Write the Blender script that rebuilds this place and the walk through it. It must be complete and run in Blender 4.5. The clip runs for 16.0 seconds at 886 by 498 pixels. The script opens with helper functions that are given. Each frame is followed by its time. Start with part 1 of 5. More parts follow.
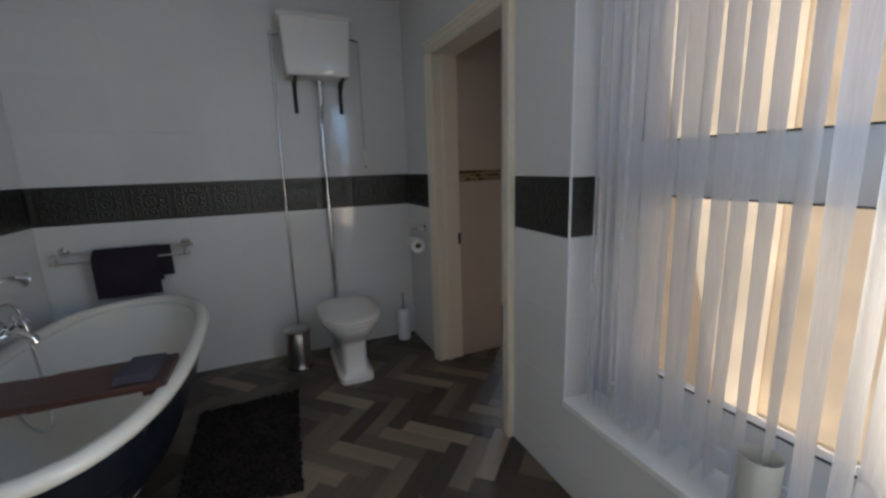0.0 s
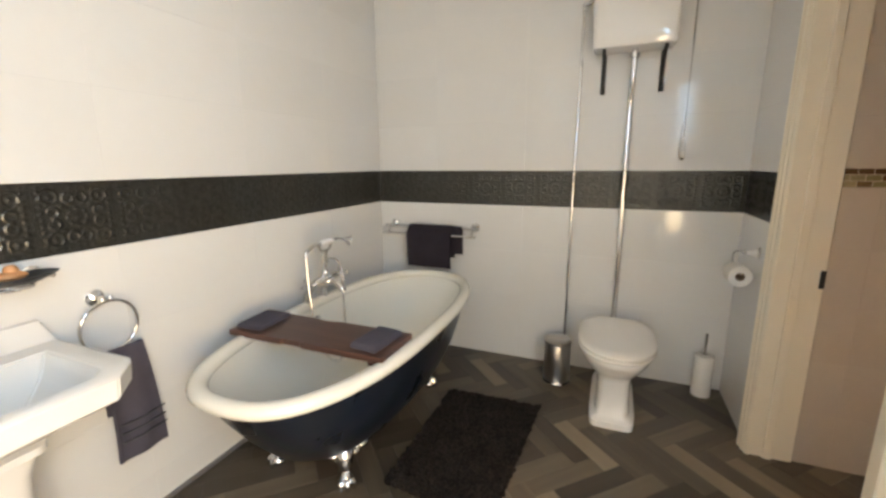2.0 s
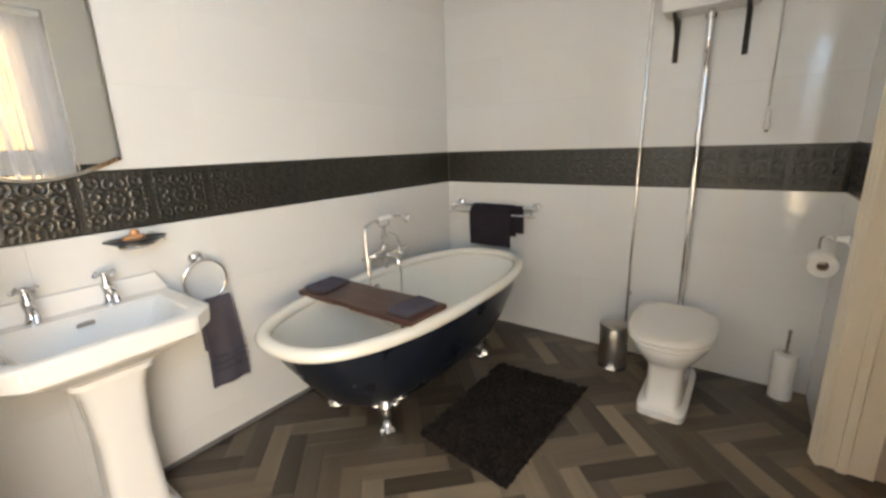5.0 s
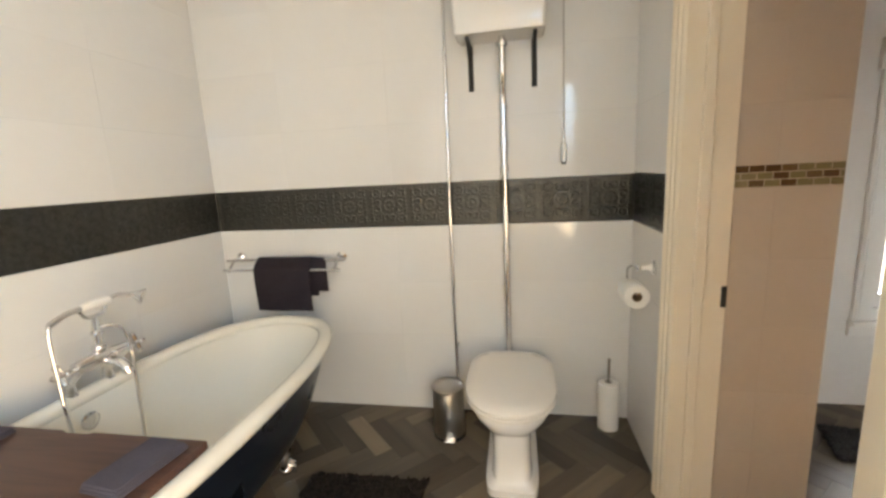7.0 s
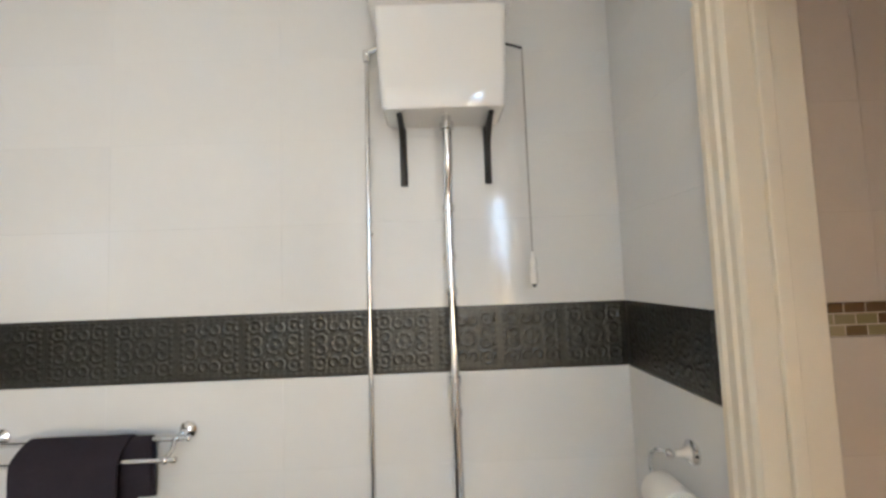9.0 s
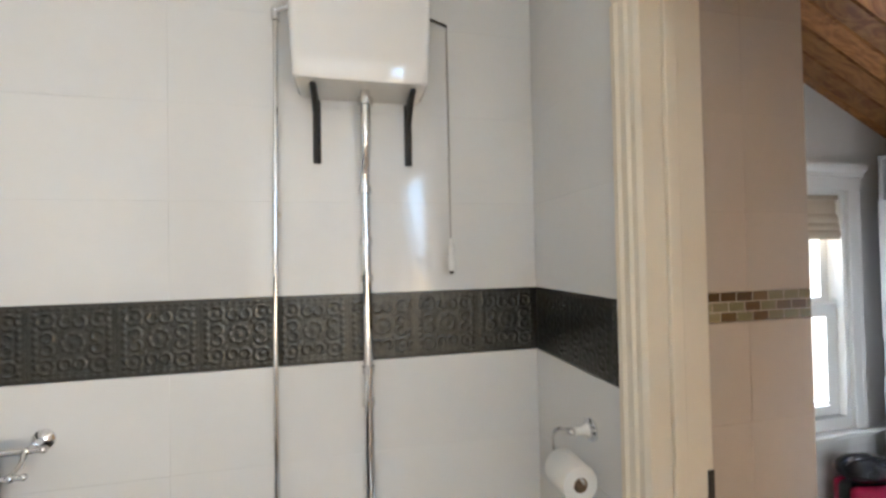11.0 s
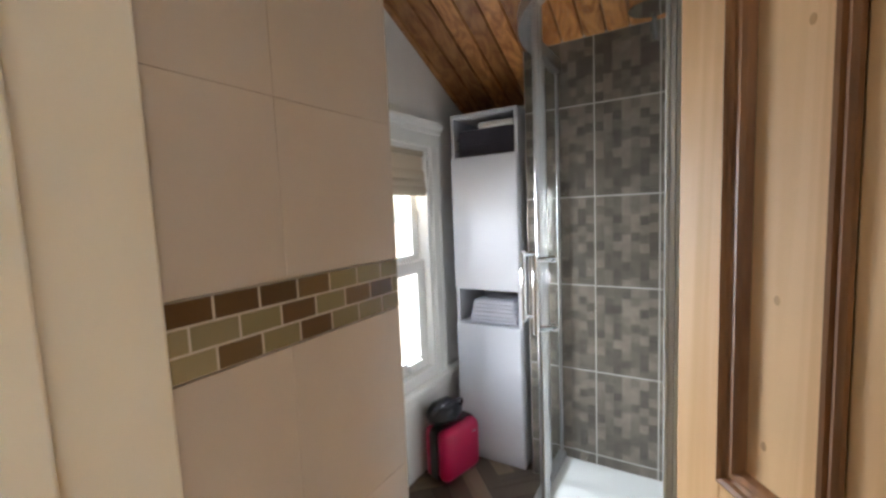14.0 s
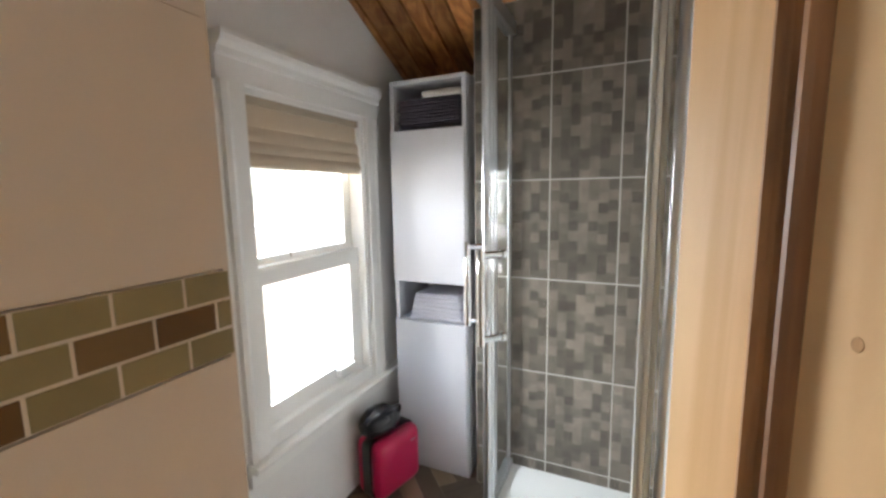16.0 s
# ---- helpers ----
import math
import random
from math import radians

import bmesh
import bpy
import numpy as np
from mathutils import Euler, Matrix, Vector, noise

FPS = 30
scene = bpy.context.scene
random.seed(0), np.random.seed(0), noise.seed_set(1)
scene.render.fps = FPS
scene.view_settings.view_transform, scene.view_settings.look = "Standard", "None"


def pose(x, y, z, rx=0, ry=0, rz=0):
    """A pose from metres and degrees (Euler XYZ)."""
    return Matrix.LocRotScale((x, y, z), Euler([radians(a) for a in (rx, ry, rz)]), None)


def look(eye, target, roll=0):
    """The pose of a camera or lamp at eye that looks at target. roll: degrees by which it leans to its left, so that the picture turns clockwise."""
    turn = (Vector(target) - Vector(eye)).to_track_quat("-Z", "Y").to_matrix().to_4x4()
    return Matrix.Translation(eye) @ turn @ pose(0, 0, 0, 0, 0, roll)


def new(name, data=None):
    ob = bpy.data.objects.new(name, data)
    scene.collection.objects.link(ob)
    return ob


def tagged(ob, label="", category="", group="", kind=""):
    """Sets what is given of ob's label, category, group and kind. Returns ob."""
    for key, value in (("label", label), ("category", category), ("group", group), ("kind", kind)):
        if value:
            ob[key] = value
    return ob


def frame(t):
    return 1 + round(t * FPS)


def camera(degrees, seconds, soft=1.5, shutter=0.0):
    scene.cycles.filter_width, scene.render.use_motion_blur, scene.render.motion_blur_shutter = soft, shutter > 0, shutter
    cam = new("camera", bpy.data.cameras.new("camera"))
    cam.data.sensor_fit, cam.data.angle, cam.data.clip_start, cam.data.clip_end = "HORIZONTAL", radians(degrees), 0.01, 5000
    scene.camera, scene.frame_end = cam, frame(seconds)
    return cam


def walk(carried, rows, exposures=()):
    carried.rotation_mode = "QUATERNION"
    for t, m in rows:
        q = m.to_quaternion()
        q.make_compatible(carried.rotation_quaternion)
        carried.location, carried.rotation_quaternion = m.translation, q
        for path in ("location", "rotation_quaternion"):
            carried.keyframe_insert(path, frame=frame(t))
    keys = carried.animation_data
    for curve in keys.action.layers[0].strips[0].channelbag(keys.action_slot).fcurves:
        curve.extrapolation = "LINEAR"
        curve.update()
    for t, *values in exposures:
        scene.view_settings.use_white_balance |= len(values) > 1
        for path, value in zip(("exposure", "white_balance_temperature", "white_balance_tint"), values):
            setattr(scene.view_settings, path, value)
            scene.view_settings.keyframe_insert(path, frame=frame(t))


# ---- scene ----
U = 0.937          # metres in one plan unit
cam = camera(94.0, 16.0, soft=2.8)
PATH = [
    (0, (0.099, -0.011, 1.312), (0.857, 1.797, 0.917), -1.8),
    (0.5, (0.185, 0.092, 1.324), (0.538, 2.018, 0.915), -1.3),
    (1, (0.327, 0.183, 1.325), (0.267, 2.14, 0.919), -0.6),
    (1.5, (0.375, 0.267, 1.314), (-0.048, 2.174, 0.885), -0.0),
    (2, (0.435, 0.369, 1.306), (-0.306, 2.182, 0.902), -0.4),
    (2.5, (0.488, 0.423, 1.315), (-0.555, 2.084, 0.927), -0.7),
    (3, (0.561, 0.408, 1.314), (-0.739, 1.886, 0.961), -1.1),
    (3.2, (0.617, 0.407, 1.336), (-0.743, 1.827, 0.969), -1.0),
    (5.3, (0.735, 0.413, 1.302), (-0.325, 2.032, 0.796), -2.4),
    (5.5, (0.7, 0.455, 1.303), (-0.275, 2.125, 0.793), -2.8),
    (6, (0.63, 0.536, 1.301), (-0.177, 2.29, 0.781), -3.2),
    (6.5, (0.571, 0.721, 1.287), (0.003, 2.578, 0.806), -3.2),
    (7, (0.548, 0.915, 1.301), (0.191, 2.85, 0.944), -2.9),
    (7.5, (0.561, 1.187, 1.268), (0.413, 3.174, 1.092), -3.2),
    (8, (0.496, 1.342, 1.317), (0.464, 3.341, 1.286), -3.4),
    (8.5, (0.451, 1.499, 1.371), (0.458, 3.498, 1.434), -2.5),
    (8.7, (0.445, 1.539, 1.359), (0.465, 3.534, 1.498), -2.3),
    (10.8, (0.452, 1.639, 1.38), (0.762, 3.614, 1.44), -0.7),
    (11, (0.445, 1.623, 1.376), (0.878, 3.575, 1.412), -1.1),
    (11.5, (0.535, 1.626, 1.353), (1.306, 3.471, 1.332), -0.9),
    (12, (0.605, 1.679, 1.343), (1.637, 3.391, 1.29), -1.1),
    (12.5, (0.668, 1.805, 1.333), (1.993, 3.302, 1.245), -1.8),
    (13, (0.731, 1.93, 1.341), (2.25, 3.228, 1.245), -2.5),
    (13.5, (0.879, 2.015, 1.331), (2.535, 3.127, 1.184), -2.9),
    (14, (1.087, 2.066, 1.345), (2.79, 3.097, 1.161), -2.4),
    (14.5, (1.243, 2.109, 1.336), (2.96, 3.107, 1.105), -2.5),
    (15, (1.325, 2.147, 1.321), (3.067, 3.098, 1.073), -2.2),
    (15.5, (1.34, 2.158, 1.322), (3.114, 3.046, 1.066), -1.5),
    (16, (1.337, 2.139, 1.337), (3.14, 2.962, 1.067), -1.0),
]
EXPOSURES = ((0, -0.05, 5300, 10), (0.5, 0.36, 5400, 10), (1.0, 1.32, 6250, 10), (1.5, 1.64, 6550, 10), (2.2, 1.58, 6650, 10), (3.0, 1.40, 6400, 10), (5.5, 1.53, 6600, 10), (6.0, 1.70, 6900, 10), (7.0, 1.92, 6900, 10),
             (8.0, 1.88, 6200, 10), (8.5, 1.91, 6150, 10), (11.0, 1.88, 6000, 10), (11.5, 1.74, 6000, 10), (12.5, 1.70, 6250, 10), (14.0, 1.70, 6300, 10), (15.0, 1.84, 6450, 10), (16.0, 1.88, 6500, 10))
walk(cam, [(t, look(eye, target, roll)) for t, eye, target, roll in PATH], EXPOSURES)

# ---- world, sun, exposure ----
world = bpy.data.worlds.new("world")
scene.world = world
world.use_nodes = True
wn = world.node_tree
sky = wn.nodes.new("ShaderNodeTexSky")
sky.sky_type, sky.sun_disc = "NISHITA", False
sky.sun_elevation, sky.sun_rotation = radians(52), radians(206)
wn.nodes["Background"].inputs["Strength"].default_value = 0.15
wn.links.new(sky.outputs["Color"], wn.nodes["Background"].inputs["Color"])
sun = new("sun", bpy.data.lights.new("sun", "SUN"))
sun.data.energy, sun.data.angle, sun.data.color = 5.0, radians(0.6), (1.0, 0.93, 0.82)
sun.matrix_world = look((-4.2, -8.5, 12.6), (0, 0, 0))


def window_lamp(name, watts, colour, eye, target, w, h):
    """An added area lamp in a window's opening or beyond it, standing in for the light from outside."""
    ob = new(name, bpy.data.lights.new(name, "AREA"))
    ob.data.shape, ob.data.size, ob.data.size_y = "RECTANGLE", w * U, h * U
    ob.data.energy, ob.data.color = watts, colour
    ob.matrix_world = look(Vector(eye) * U, Vector(target) * U)


# two added lamps in the window's unseen south part, tinted as sky and yard
window_lamp("sky_through_window", 14.5, (0.50, 0.74, 1.0), (1.31, -0.23, 1.86), (0.3, -0.23, 1.66), 0.95, 0.98)
window_lamp("yard_through_window", 16.5, (1.0, 0.76, 0.45), (1.31, -0.23, 0.92), (0.3, -0.23, 1.15), 0.95, 0.80)
# added lamp well outside the sash, to brighten the shower room
window_lamp("sky_through_sash", 205, (0.93, 0.97, 1.0), (2.95, 5.2, 1.65), (2.6, 2.0, 1.0), 2.2, 2.0)


# ---- helpers of this scene ----
def thing(name, x, y, z, label, category, group="", kind=""):
    """An Empty at the base of a thing, at plan units."""
    ob = new(name)
    ob.location = (x * U, y * U, z * U)
    ob.empty_display_size = 0.05
    return tagged(ob, label, category, group, kind)


def part(name, bm, material, parent=None, label="", smooth=False, m=None, kind=""):
    """Links a bmesh in plan units as one mesh object under its thing."""
    if m is not None:
        bm.transform(m)
    bm.transform(Matrix.Diagonal((U, U, U, 1)))
    bmesh.ops.recalc_face_normals(bm, faces=bm.faces)
    me = bpy.data.meshes.new(name)
    bm.to_mesh(me)
    bm.free()
    me.materials.append(material)
    if smooth:
        me.shade_smooth()
        me.set_sharp_from_angle(angle=radians(40))
    ob = new(name, me)
    if parent is not None:
        ob.parent = parent
        if parent.type == "EMPTY":
            ob.matrix_parent_inverse = Matrix.Translation(parent.location).inverted()
    if label:
        ob["label"] = label
    if kind:
        ob["kind"] = kind
    return ob


def structure(name, bm, material, label="", category="", smooth=False):
    return tagged(part(name, bm, material, smooth=smooth), label, category, kind="structure")


def box(bm, x0, x1, y0, y1, z0, z1, bevel=0.0, seg=2):
    """An axis-aligned block, with its edges rounded if asked."""
    v = [bm.verts.new(p) for p in ((x0, y0, z0), (x1, y0, z0), (x1, y1, z0), (x0, y1, z0),
                                   (x0, y0, z1), (x1, y0, z1), (x1, y1, z1), (x0, y1, z1))]
    f = [bm.faces.new([v[i] for i in q]) for q in ((3, 2, 1, 0), (4, 5, 6, 7), (0, 1, 5, 4), (1, 2, 6, 5), (2, 3, 7, 6), (3, 0, 4, 7))]
    if bevel:
        edges = list({e for q in f for e in q.edges})
        bmesh.ops.bevel(bm, geom=edges, offset=bevel, segments=seg, affect="EDGES", profile=0.5)
    return bm


def block(x0, x1, y0, y1, z0, z1, bevel=0.0, seg=2):
    return box(bmesh.new(), x0, x1, y0, y1, z0, z1, bevel, seg)


def loft(bm, rings, caps=True, closed=False):
    """Skins a row of rings that have the same number of points."""
    rows = [[bm.verts.new(p) for p in ring] for ring in rings]
    n = len(rows[0])
    pairs = list(zip(rows, rows[1:])) + ([(rows[-1], rows[0])] if closed else [])
    for a, b in pairs:
        for i in range(n):
            bm.faces.new((a[i], a[(i + 1) % n], b[(i + 1) % n], b[i]))
    if caps and not closed:
        bm.faces.new(rows[0][::-1])
        bm.faces.new(rows[-1])
    return bm


def tube(bm, pts, r, seg=10, closed=False, radii=None):
    """A round rod along a line of points."""
    pts = [Vector(p) for p in pts]
    n = len(pts)
    rings, side = [], None
    for i, p in enumerate(pts):
        if closed:
            d = pts[(i + 1) % n] - pts[i - 1]
        else:
            d = pts[min(i + 1, n - 1)] - pts[max(i - 1, 0)]
        d.normalize()
        if side is None:
            side = d.orthogonal().normalized()
        side = (side - d * side.dot(d)).normalized()
        up = d.cross(side)
        q = radii[i] if radii else r
        rings.append([p + (side * math.cos(a) + up * math.sin(a)) * q for a in [2 * math.pi * k / seg for k in range(seg)]])
    return loft(bm, rings, closed=closed)


def arc(pts, steps=6):
    """A smooth line through the points (Catmull-Rom)."""
    pts = [Vector(p) for p in pts]
    ends = [pts[0] * 2 - pts[1], *pts, pts[-1] * 2 - pts[-2]]
    out = []
    for i in range(1, len(ends) - 2):
        a, b, c, d = ends[i - 1:i + 3]
        for k in range(steps):
            t = k / steps
            out.append(0.5 * ((2 * b) + (c - a) * t + (2 * a - 5 * b + 4 * c - d) * t * t + (3 * b - a - 3 * c + d) * t ** 3))
    return out + [pts[-1]]


def lathe(bm, profile, centre, seg=24, axis="z"):
    """Turns a profile of (radius, height) round an axis through centre."""
    cx, cy, cz = centre
    rings = []
    for r, h in profile:
        ring = []
        for k in range(seg):
            a = 2 * math.pi * k / seg
            u, v = r * math.cos(a), r * math.sin(a)
            ring.append({"z": (cx + u, cy + v, cz + h), "x": (cx + h, cy + u, cz + v), "y": (cx + u, cy + h, cz + v)}[axis])
        rings.append(ring)
    return loft(bm, rings)


def ball(bm, c, r, seg=12, squash=(1, 1, 1)):
    m = Matrix.Translation(c) @ Matrix.Diagonal((*[r * s for s in squash], 1))
    bmesh.ops.create_uvsphere(bm, u_segments=seg, v_segments=max(6, seg // 2 + 1), radius=1, matrix=m)
    return bm


def rounded(x0, x1, y0, y1, r, z, n=6):
    """A rectangle's outline with round corners, at height z."""
    out = []
    for cx, cy, a0 in ((x1 - r, y1 - r, 0), (x0 + r, y1 - r, 90), (x0 + r, y0 + r, 180), (x1 - r, y0 + r, 270)):
        for k in range(n + 1):
            a = radians(a0 + 90 * k / n)
            out.append((cx + r * math.cos(a), cy + r * math.sin(a), z))
    return out


def sheet(bm, f, nu, nv, thick=0.0):
    """A grid surface f(u, v) for u, v in 0..1, thickened downwards along its normals if asked."""
    g = [[bm.verts.new(f(i / nu, j / nv)) for j in range(nv + 1)] for i in range(nu + 1)]
    for i in range(nu):
        for j in range(nv):
            bm.faces.new((g[i][j], g[i + 1][j], g[i + 1][j + 1], g[i][j + 1]))
    if thick:
        bm.normal_update()
        bmesh.ops.solidify(bm, geom=bm.faces[:], thickness=thick)
    return bm


# ---- materials ----
def material(name, colour, rough=0.5, metal=0.0, vary=0.08, grain=30.0, bump=0.0, bump_scale=80.0, stain=0.0, stain_scale=3.0,
             coat=0.0, random_tone=0.0, island=0.0, rough_vary=0.1, sheen=0.0, spec=0.5, stretch=(1, 1, 1), detail=6.0):
    """A surface with fine grain, slow stains and relief; pieces may differ in tone one by one."""
    mt = bpy.data.materials.new(name)
    mt.use_nodes = True
    nt = mt.node_tree
    N, L = nt.nodes, nt.links
    bs = N["Principled BSDF"]
    bs.inputs["Roughness"].default_value, bs.inputs["Metallic"].default_value = rough, metal
    bs.inputs["Coat Weight"].default_value, bs.inputs["Sheen Weight"].default_value = coat, sheen
    bs.inputs["Specular IOR Level"].default_value = spec
    tc, mp = N.new("ShaderNodeTexCoord"), N.new("ShaderNodeMapping")
    mp.inputs["Scale"].default_value = stretch
    L.new(tc.outputs["Object"], mp.inputs["Vector"])
    n1, n2 = N.new("ShaderNodeTexNoise"), N.new("ShaderNodeTexNoise")
    for n, sc in ((n1, grain), (n2, stain_scale)):
        n.inputs["Scale"].default_value, n.inputs["Detail"].default_value = sc, detail
        L.new(mp.outputs["Vector"], n.inputs["Vector"])
    lo = [c * (1 - vary) for c in colour]
    hi = [min(1, c * (1 + vary)) for c in colour]
    mix = N.new("ShaderNodeMix")
    mix.data_type = "RGBA"
    mix.inputs["A"].default_value, mix.inputs["B"].default_value = (*lo, 1), (*hi, 1)
    L.new(n1.outputs["Fac"], mix.inputs["Factor"])
    last = mix.outputs["Result"]
    hsv = N.new("ShaderNodeHueSaturation")
    ramp = N.new("ShaderNodeMapRange")
    ramp.inputs["From Min"].default_value, ramp.inputs["From Max"].default_value = 0.3, 0.7
    ramp.inputs["To Min"].default_value, ramp.inputs["To Max"].default_value = 1 - stain, 1 + stain
    L.new(n2.outputs["Fac"], ramp.inputs["Value"])
    value = ramp.outputs["Result"]
    if random_tone or island:
        src = N.new("ShaderNodeObjectInfo").outputs["Random"] if random_tone else N.new("ShaderNodeNewGeometry").outputs["Random Per Island"]
        amount = random_tone or island
        rr = N.new("ShaderNodeMapRange")
        rr.inputs["To Min"].default_value, rr.inputs["To Max"].default_value = 1 - amount, 1 + amount
        L.new(src, rr.inputs["Value"])
        mul = N.new("ShaderNodeMath")
        mul.operation = "MULTIPLY"
        L.new(value, mul.inputs[0])
        L.new(rr.outputs["Result"], mul.inputs[1])
        value = mul.outputs["Value"]
    L.new(value, hsv.inputs["Value"])
    L.new(last, hsv.inputs["Color"])
    L.new(hsv.outputs["Color"], bs.inputs["Base Color"])
    rv = N.new("ShaderNodeMapRange")
    rv.inputs["To Min"].default_value, rv.inputs["To Max"].default_value = max(0, rough - rough_vary * rough), min(1, rough + rough_vary * rough)
    L.new(n2.outputs["Fac"], rv.inputs["Value"])
    L.new(rv.outputs["Result"], bs.inputs["Roughness"])
    if bump:
        nb, bp = N.new("ShaderNodeTexNoise"), N.new("ShaderNodeBump")
        nb.inputs["Scale"].default_value, nb.inputs["Detail"].default_value = bump_scale, 4
        L.new(mp.outputs["Vector"], nb.inputs["Vector"])
        bp.inputs["Strength"].default_value, bp.inputs["Distance"].default_value = bump, 0.01
        L.new(nb.outputs["Fac"], bp.inputs["Height"])
        L.new(bp.outputs["Normal"], bs.inputs["Normal"])
    return mt


def wood(name, light, dark, ring=14.0, axis="Z", rough=0.45, random_tone=0.0, coat=0.0, knots=True, distort=3.0, island=0.0):
    """Board timber with grain along one axis."""
    mt = material(name, light, rough, vary=0.05, stain=0.08, coat=coat, random_tone=random_tone, island=island)
    nt = mt.node_tree
    N, L = nt.nodes, nt.links
    hsv = [n for n in N if n.type == "HUE_SAT"][0]
    tc, mp = N.new("ShaderNodeTexCoord"), N.new("ShaderNodeMapping")
    along = {"X": (0.06, 1, 1), "Y": (1, 0.06, 1), "Z": (1, 1, 0.06)}[axis]
    mp.inputs["Scale"].default_value = along
    L.new(tc.outputs["Object"], mp.inputs["Vector"])
    add = N.new("ShaderNodeVectorMath")
    chance = N.new("ShaderNodeNewGeometry").outputs["Random Per Island"] if island else N.new("ShaderNodeObjectInfo").outputs["Random"]
    sc = N.new("ShaderNodeMath")
    sc.operation = "MULTIPLY"
    sc.inputs[1].default_value = 7.0
    L.new(chance, sc.inputs[0])
    L.new(mp.outputs["Vector"], add.inputs[0])
    L.new(sc.outputs["Value"], add.inputs[1])
    ns = N.new("ShaderNodeTexNoise")
    ns.inputs["Scale"].default_value, ns.inputs["Detail"].default_value = ring, 8
    ns.inputs["Distortion"].default_value = distort
    L.new(add.outputs["Vector"], ns.inputs["Vector"])
    cr = N.new("ShaderNodeValToRGB")
    cr.color_ramp.elements[0].position, cr.color_ramp.elements[1].position = 0.38, 0.62
    cr.color_ramp.elements[0].color, cr.color_ramp.elements[1].color = (*dark, 1), (*light, 1)
    L.new(ns.outputs["Fac"], cr.inputs["Fac"])
    last = cr.outputs["Color"]
    if knots:
        vo = N.new("ShaderNodeTexVoronoi")
        vo.inputs["Scale"].default_value = 4.0
        mk = N.new("ShaderNodeMapping")
        mk.inputs["Scale"].default_value = {"X": (0.5, 1, 1), "Y": (1, 0.5, 1), "Z": (1, 1, 0.5)}[axis]
        L.new(tc.outputs["Object"], mk.inputs["Vector"])
        ak = N.new("ShaderNodeVectorMath")
        L.new(mk.outputs["Vector"], ak.inputs[0])
        L.new(sc.outputs["Value"], ak.inputs[1])
        L.new(ak.outputs["Vector"], vo.inputs["Vector"])
        kr = N.new("ShaderNodeValToRGB")
        kr.color_ramp.elements[0].position, kr.color_ramp.elements[1].position = 0.035, 0.075
        kr.color_ramp.elements[0].color, kr.color_ramp.elements[1].color = (1, 1, 1, 1), (0, 0, 0, 1)
        L.new(vo.outputs["Distance"], kr.inputs["Fac"])
        mx = N.new("ShaderNodeMix")
        mx.data_type = "RGBA"
        mx.inputs["B"].default_value = (*[c * 0.35 for c in dark], 1)
        L.new(last, mx.inputs["A"])
        L.new(kr.outputs["Color"], mx.inputs["Factor"])
        last = mx.outputs["Result"]
    L.new(last, hsv.inputs["Color"])
    return mt


def glass(name, tint=(1, 1, 1), mixed=0.05):
    """A thin clear pane: mostly straight through, with a mirror gloss."""
    mt = bpy.data.materials.new(name)
    mt.use_nodes = True
    nt = mt.node_tree
    N, L = nt.nodes, nt.links
    N.remove(N["Principled BSDF"])
    tr, gl, mx = (N.new("ShaderNode" + k) for k in ("BsdfTransparent", "BsdfGlossy", "MixShader"))
    tr.inputs["Color"].default_value = (*tint, 1)
    gl.inputs["Roughness"].default_value = 0.02
    mx.inputs["Fac"].default_value = mixed
    L.new(tr.outputs["BSDF"], mx.inputs[1])
    L.new(gl.outputs["BSDF"], mx.inputs[2])
    L.new(mx.outputs["Shader"], N["Material Output"].inputs["Surface"])
    return mt


def sheer(name, colour, clear, plain=0.24):
    """Thin cloth: part holes, part light shining through, part plain."""
    mt = bpy.data.materials.new(name)
    mt.use_nodes = True
    nt = mt.node_tree
    N, L = nt.nodes, nt.links
    N.remove(N["Principled BSDF"])
    tr, tl, df, m1, m2 = (N.new("ShaderNode" + k) for k in ("BsdfTransparent", "BsdfTranslucent", "BsdfDiffuse", "MixShader", "MixShader"))
    tl.inputs["Color"].default_value = df.inputs["Color"].default_value = (*colour, 1)
    wv, tc = N.new("ShaderNodeTexNoise"), N.new("ShaderNodeTexCoord")
    mp = N.new("ShaderNodeMapping")
    mp.inputs["Scale"].default_value = (60, 60, 4)
    L.new(tc.outputs["Object"], mp.inputs["Vector"])
    L.new(mp.outputs["Vector"], wv.inputs["Vector"])
    wv.inputs["Scale"].default_value = 3
    mr = N.new("ShaderNodeMapRange")
    mr.inputs["To Min"].default_value, mr.inputs["To Max"].default_value = clear - 0.12, clear + 0.12
    L.new(wv.outputs["Fac"], mr.inputs["Value"])
    m1.inputs["Fac"].default_value = plain
    L.new(tl.outputs["BSDF"], m1.inputs[1])
    L.new(df.outputs["BSDF"], m1.inputs[2])
    L.new(mr.outputs["Result"], m2.inputs["Fac"])
    L.new(m1.outputs["Shader"], m2.inputs[1])
    L.new(tr.outputs["BSDF"], m2.inputs[2])
    L.new(m2.outputs["Shader"], N["Material Output"].inputs["Surface"])
    return mt


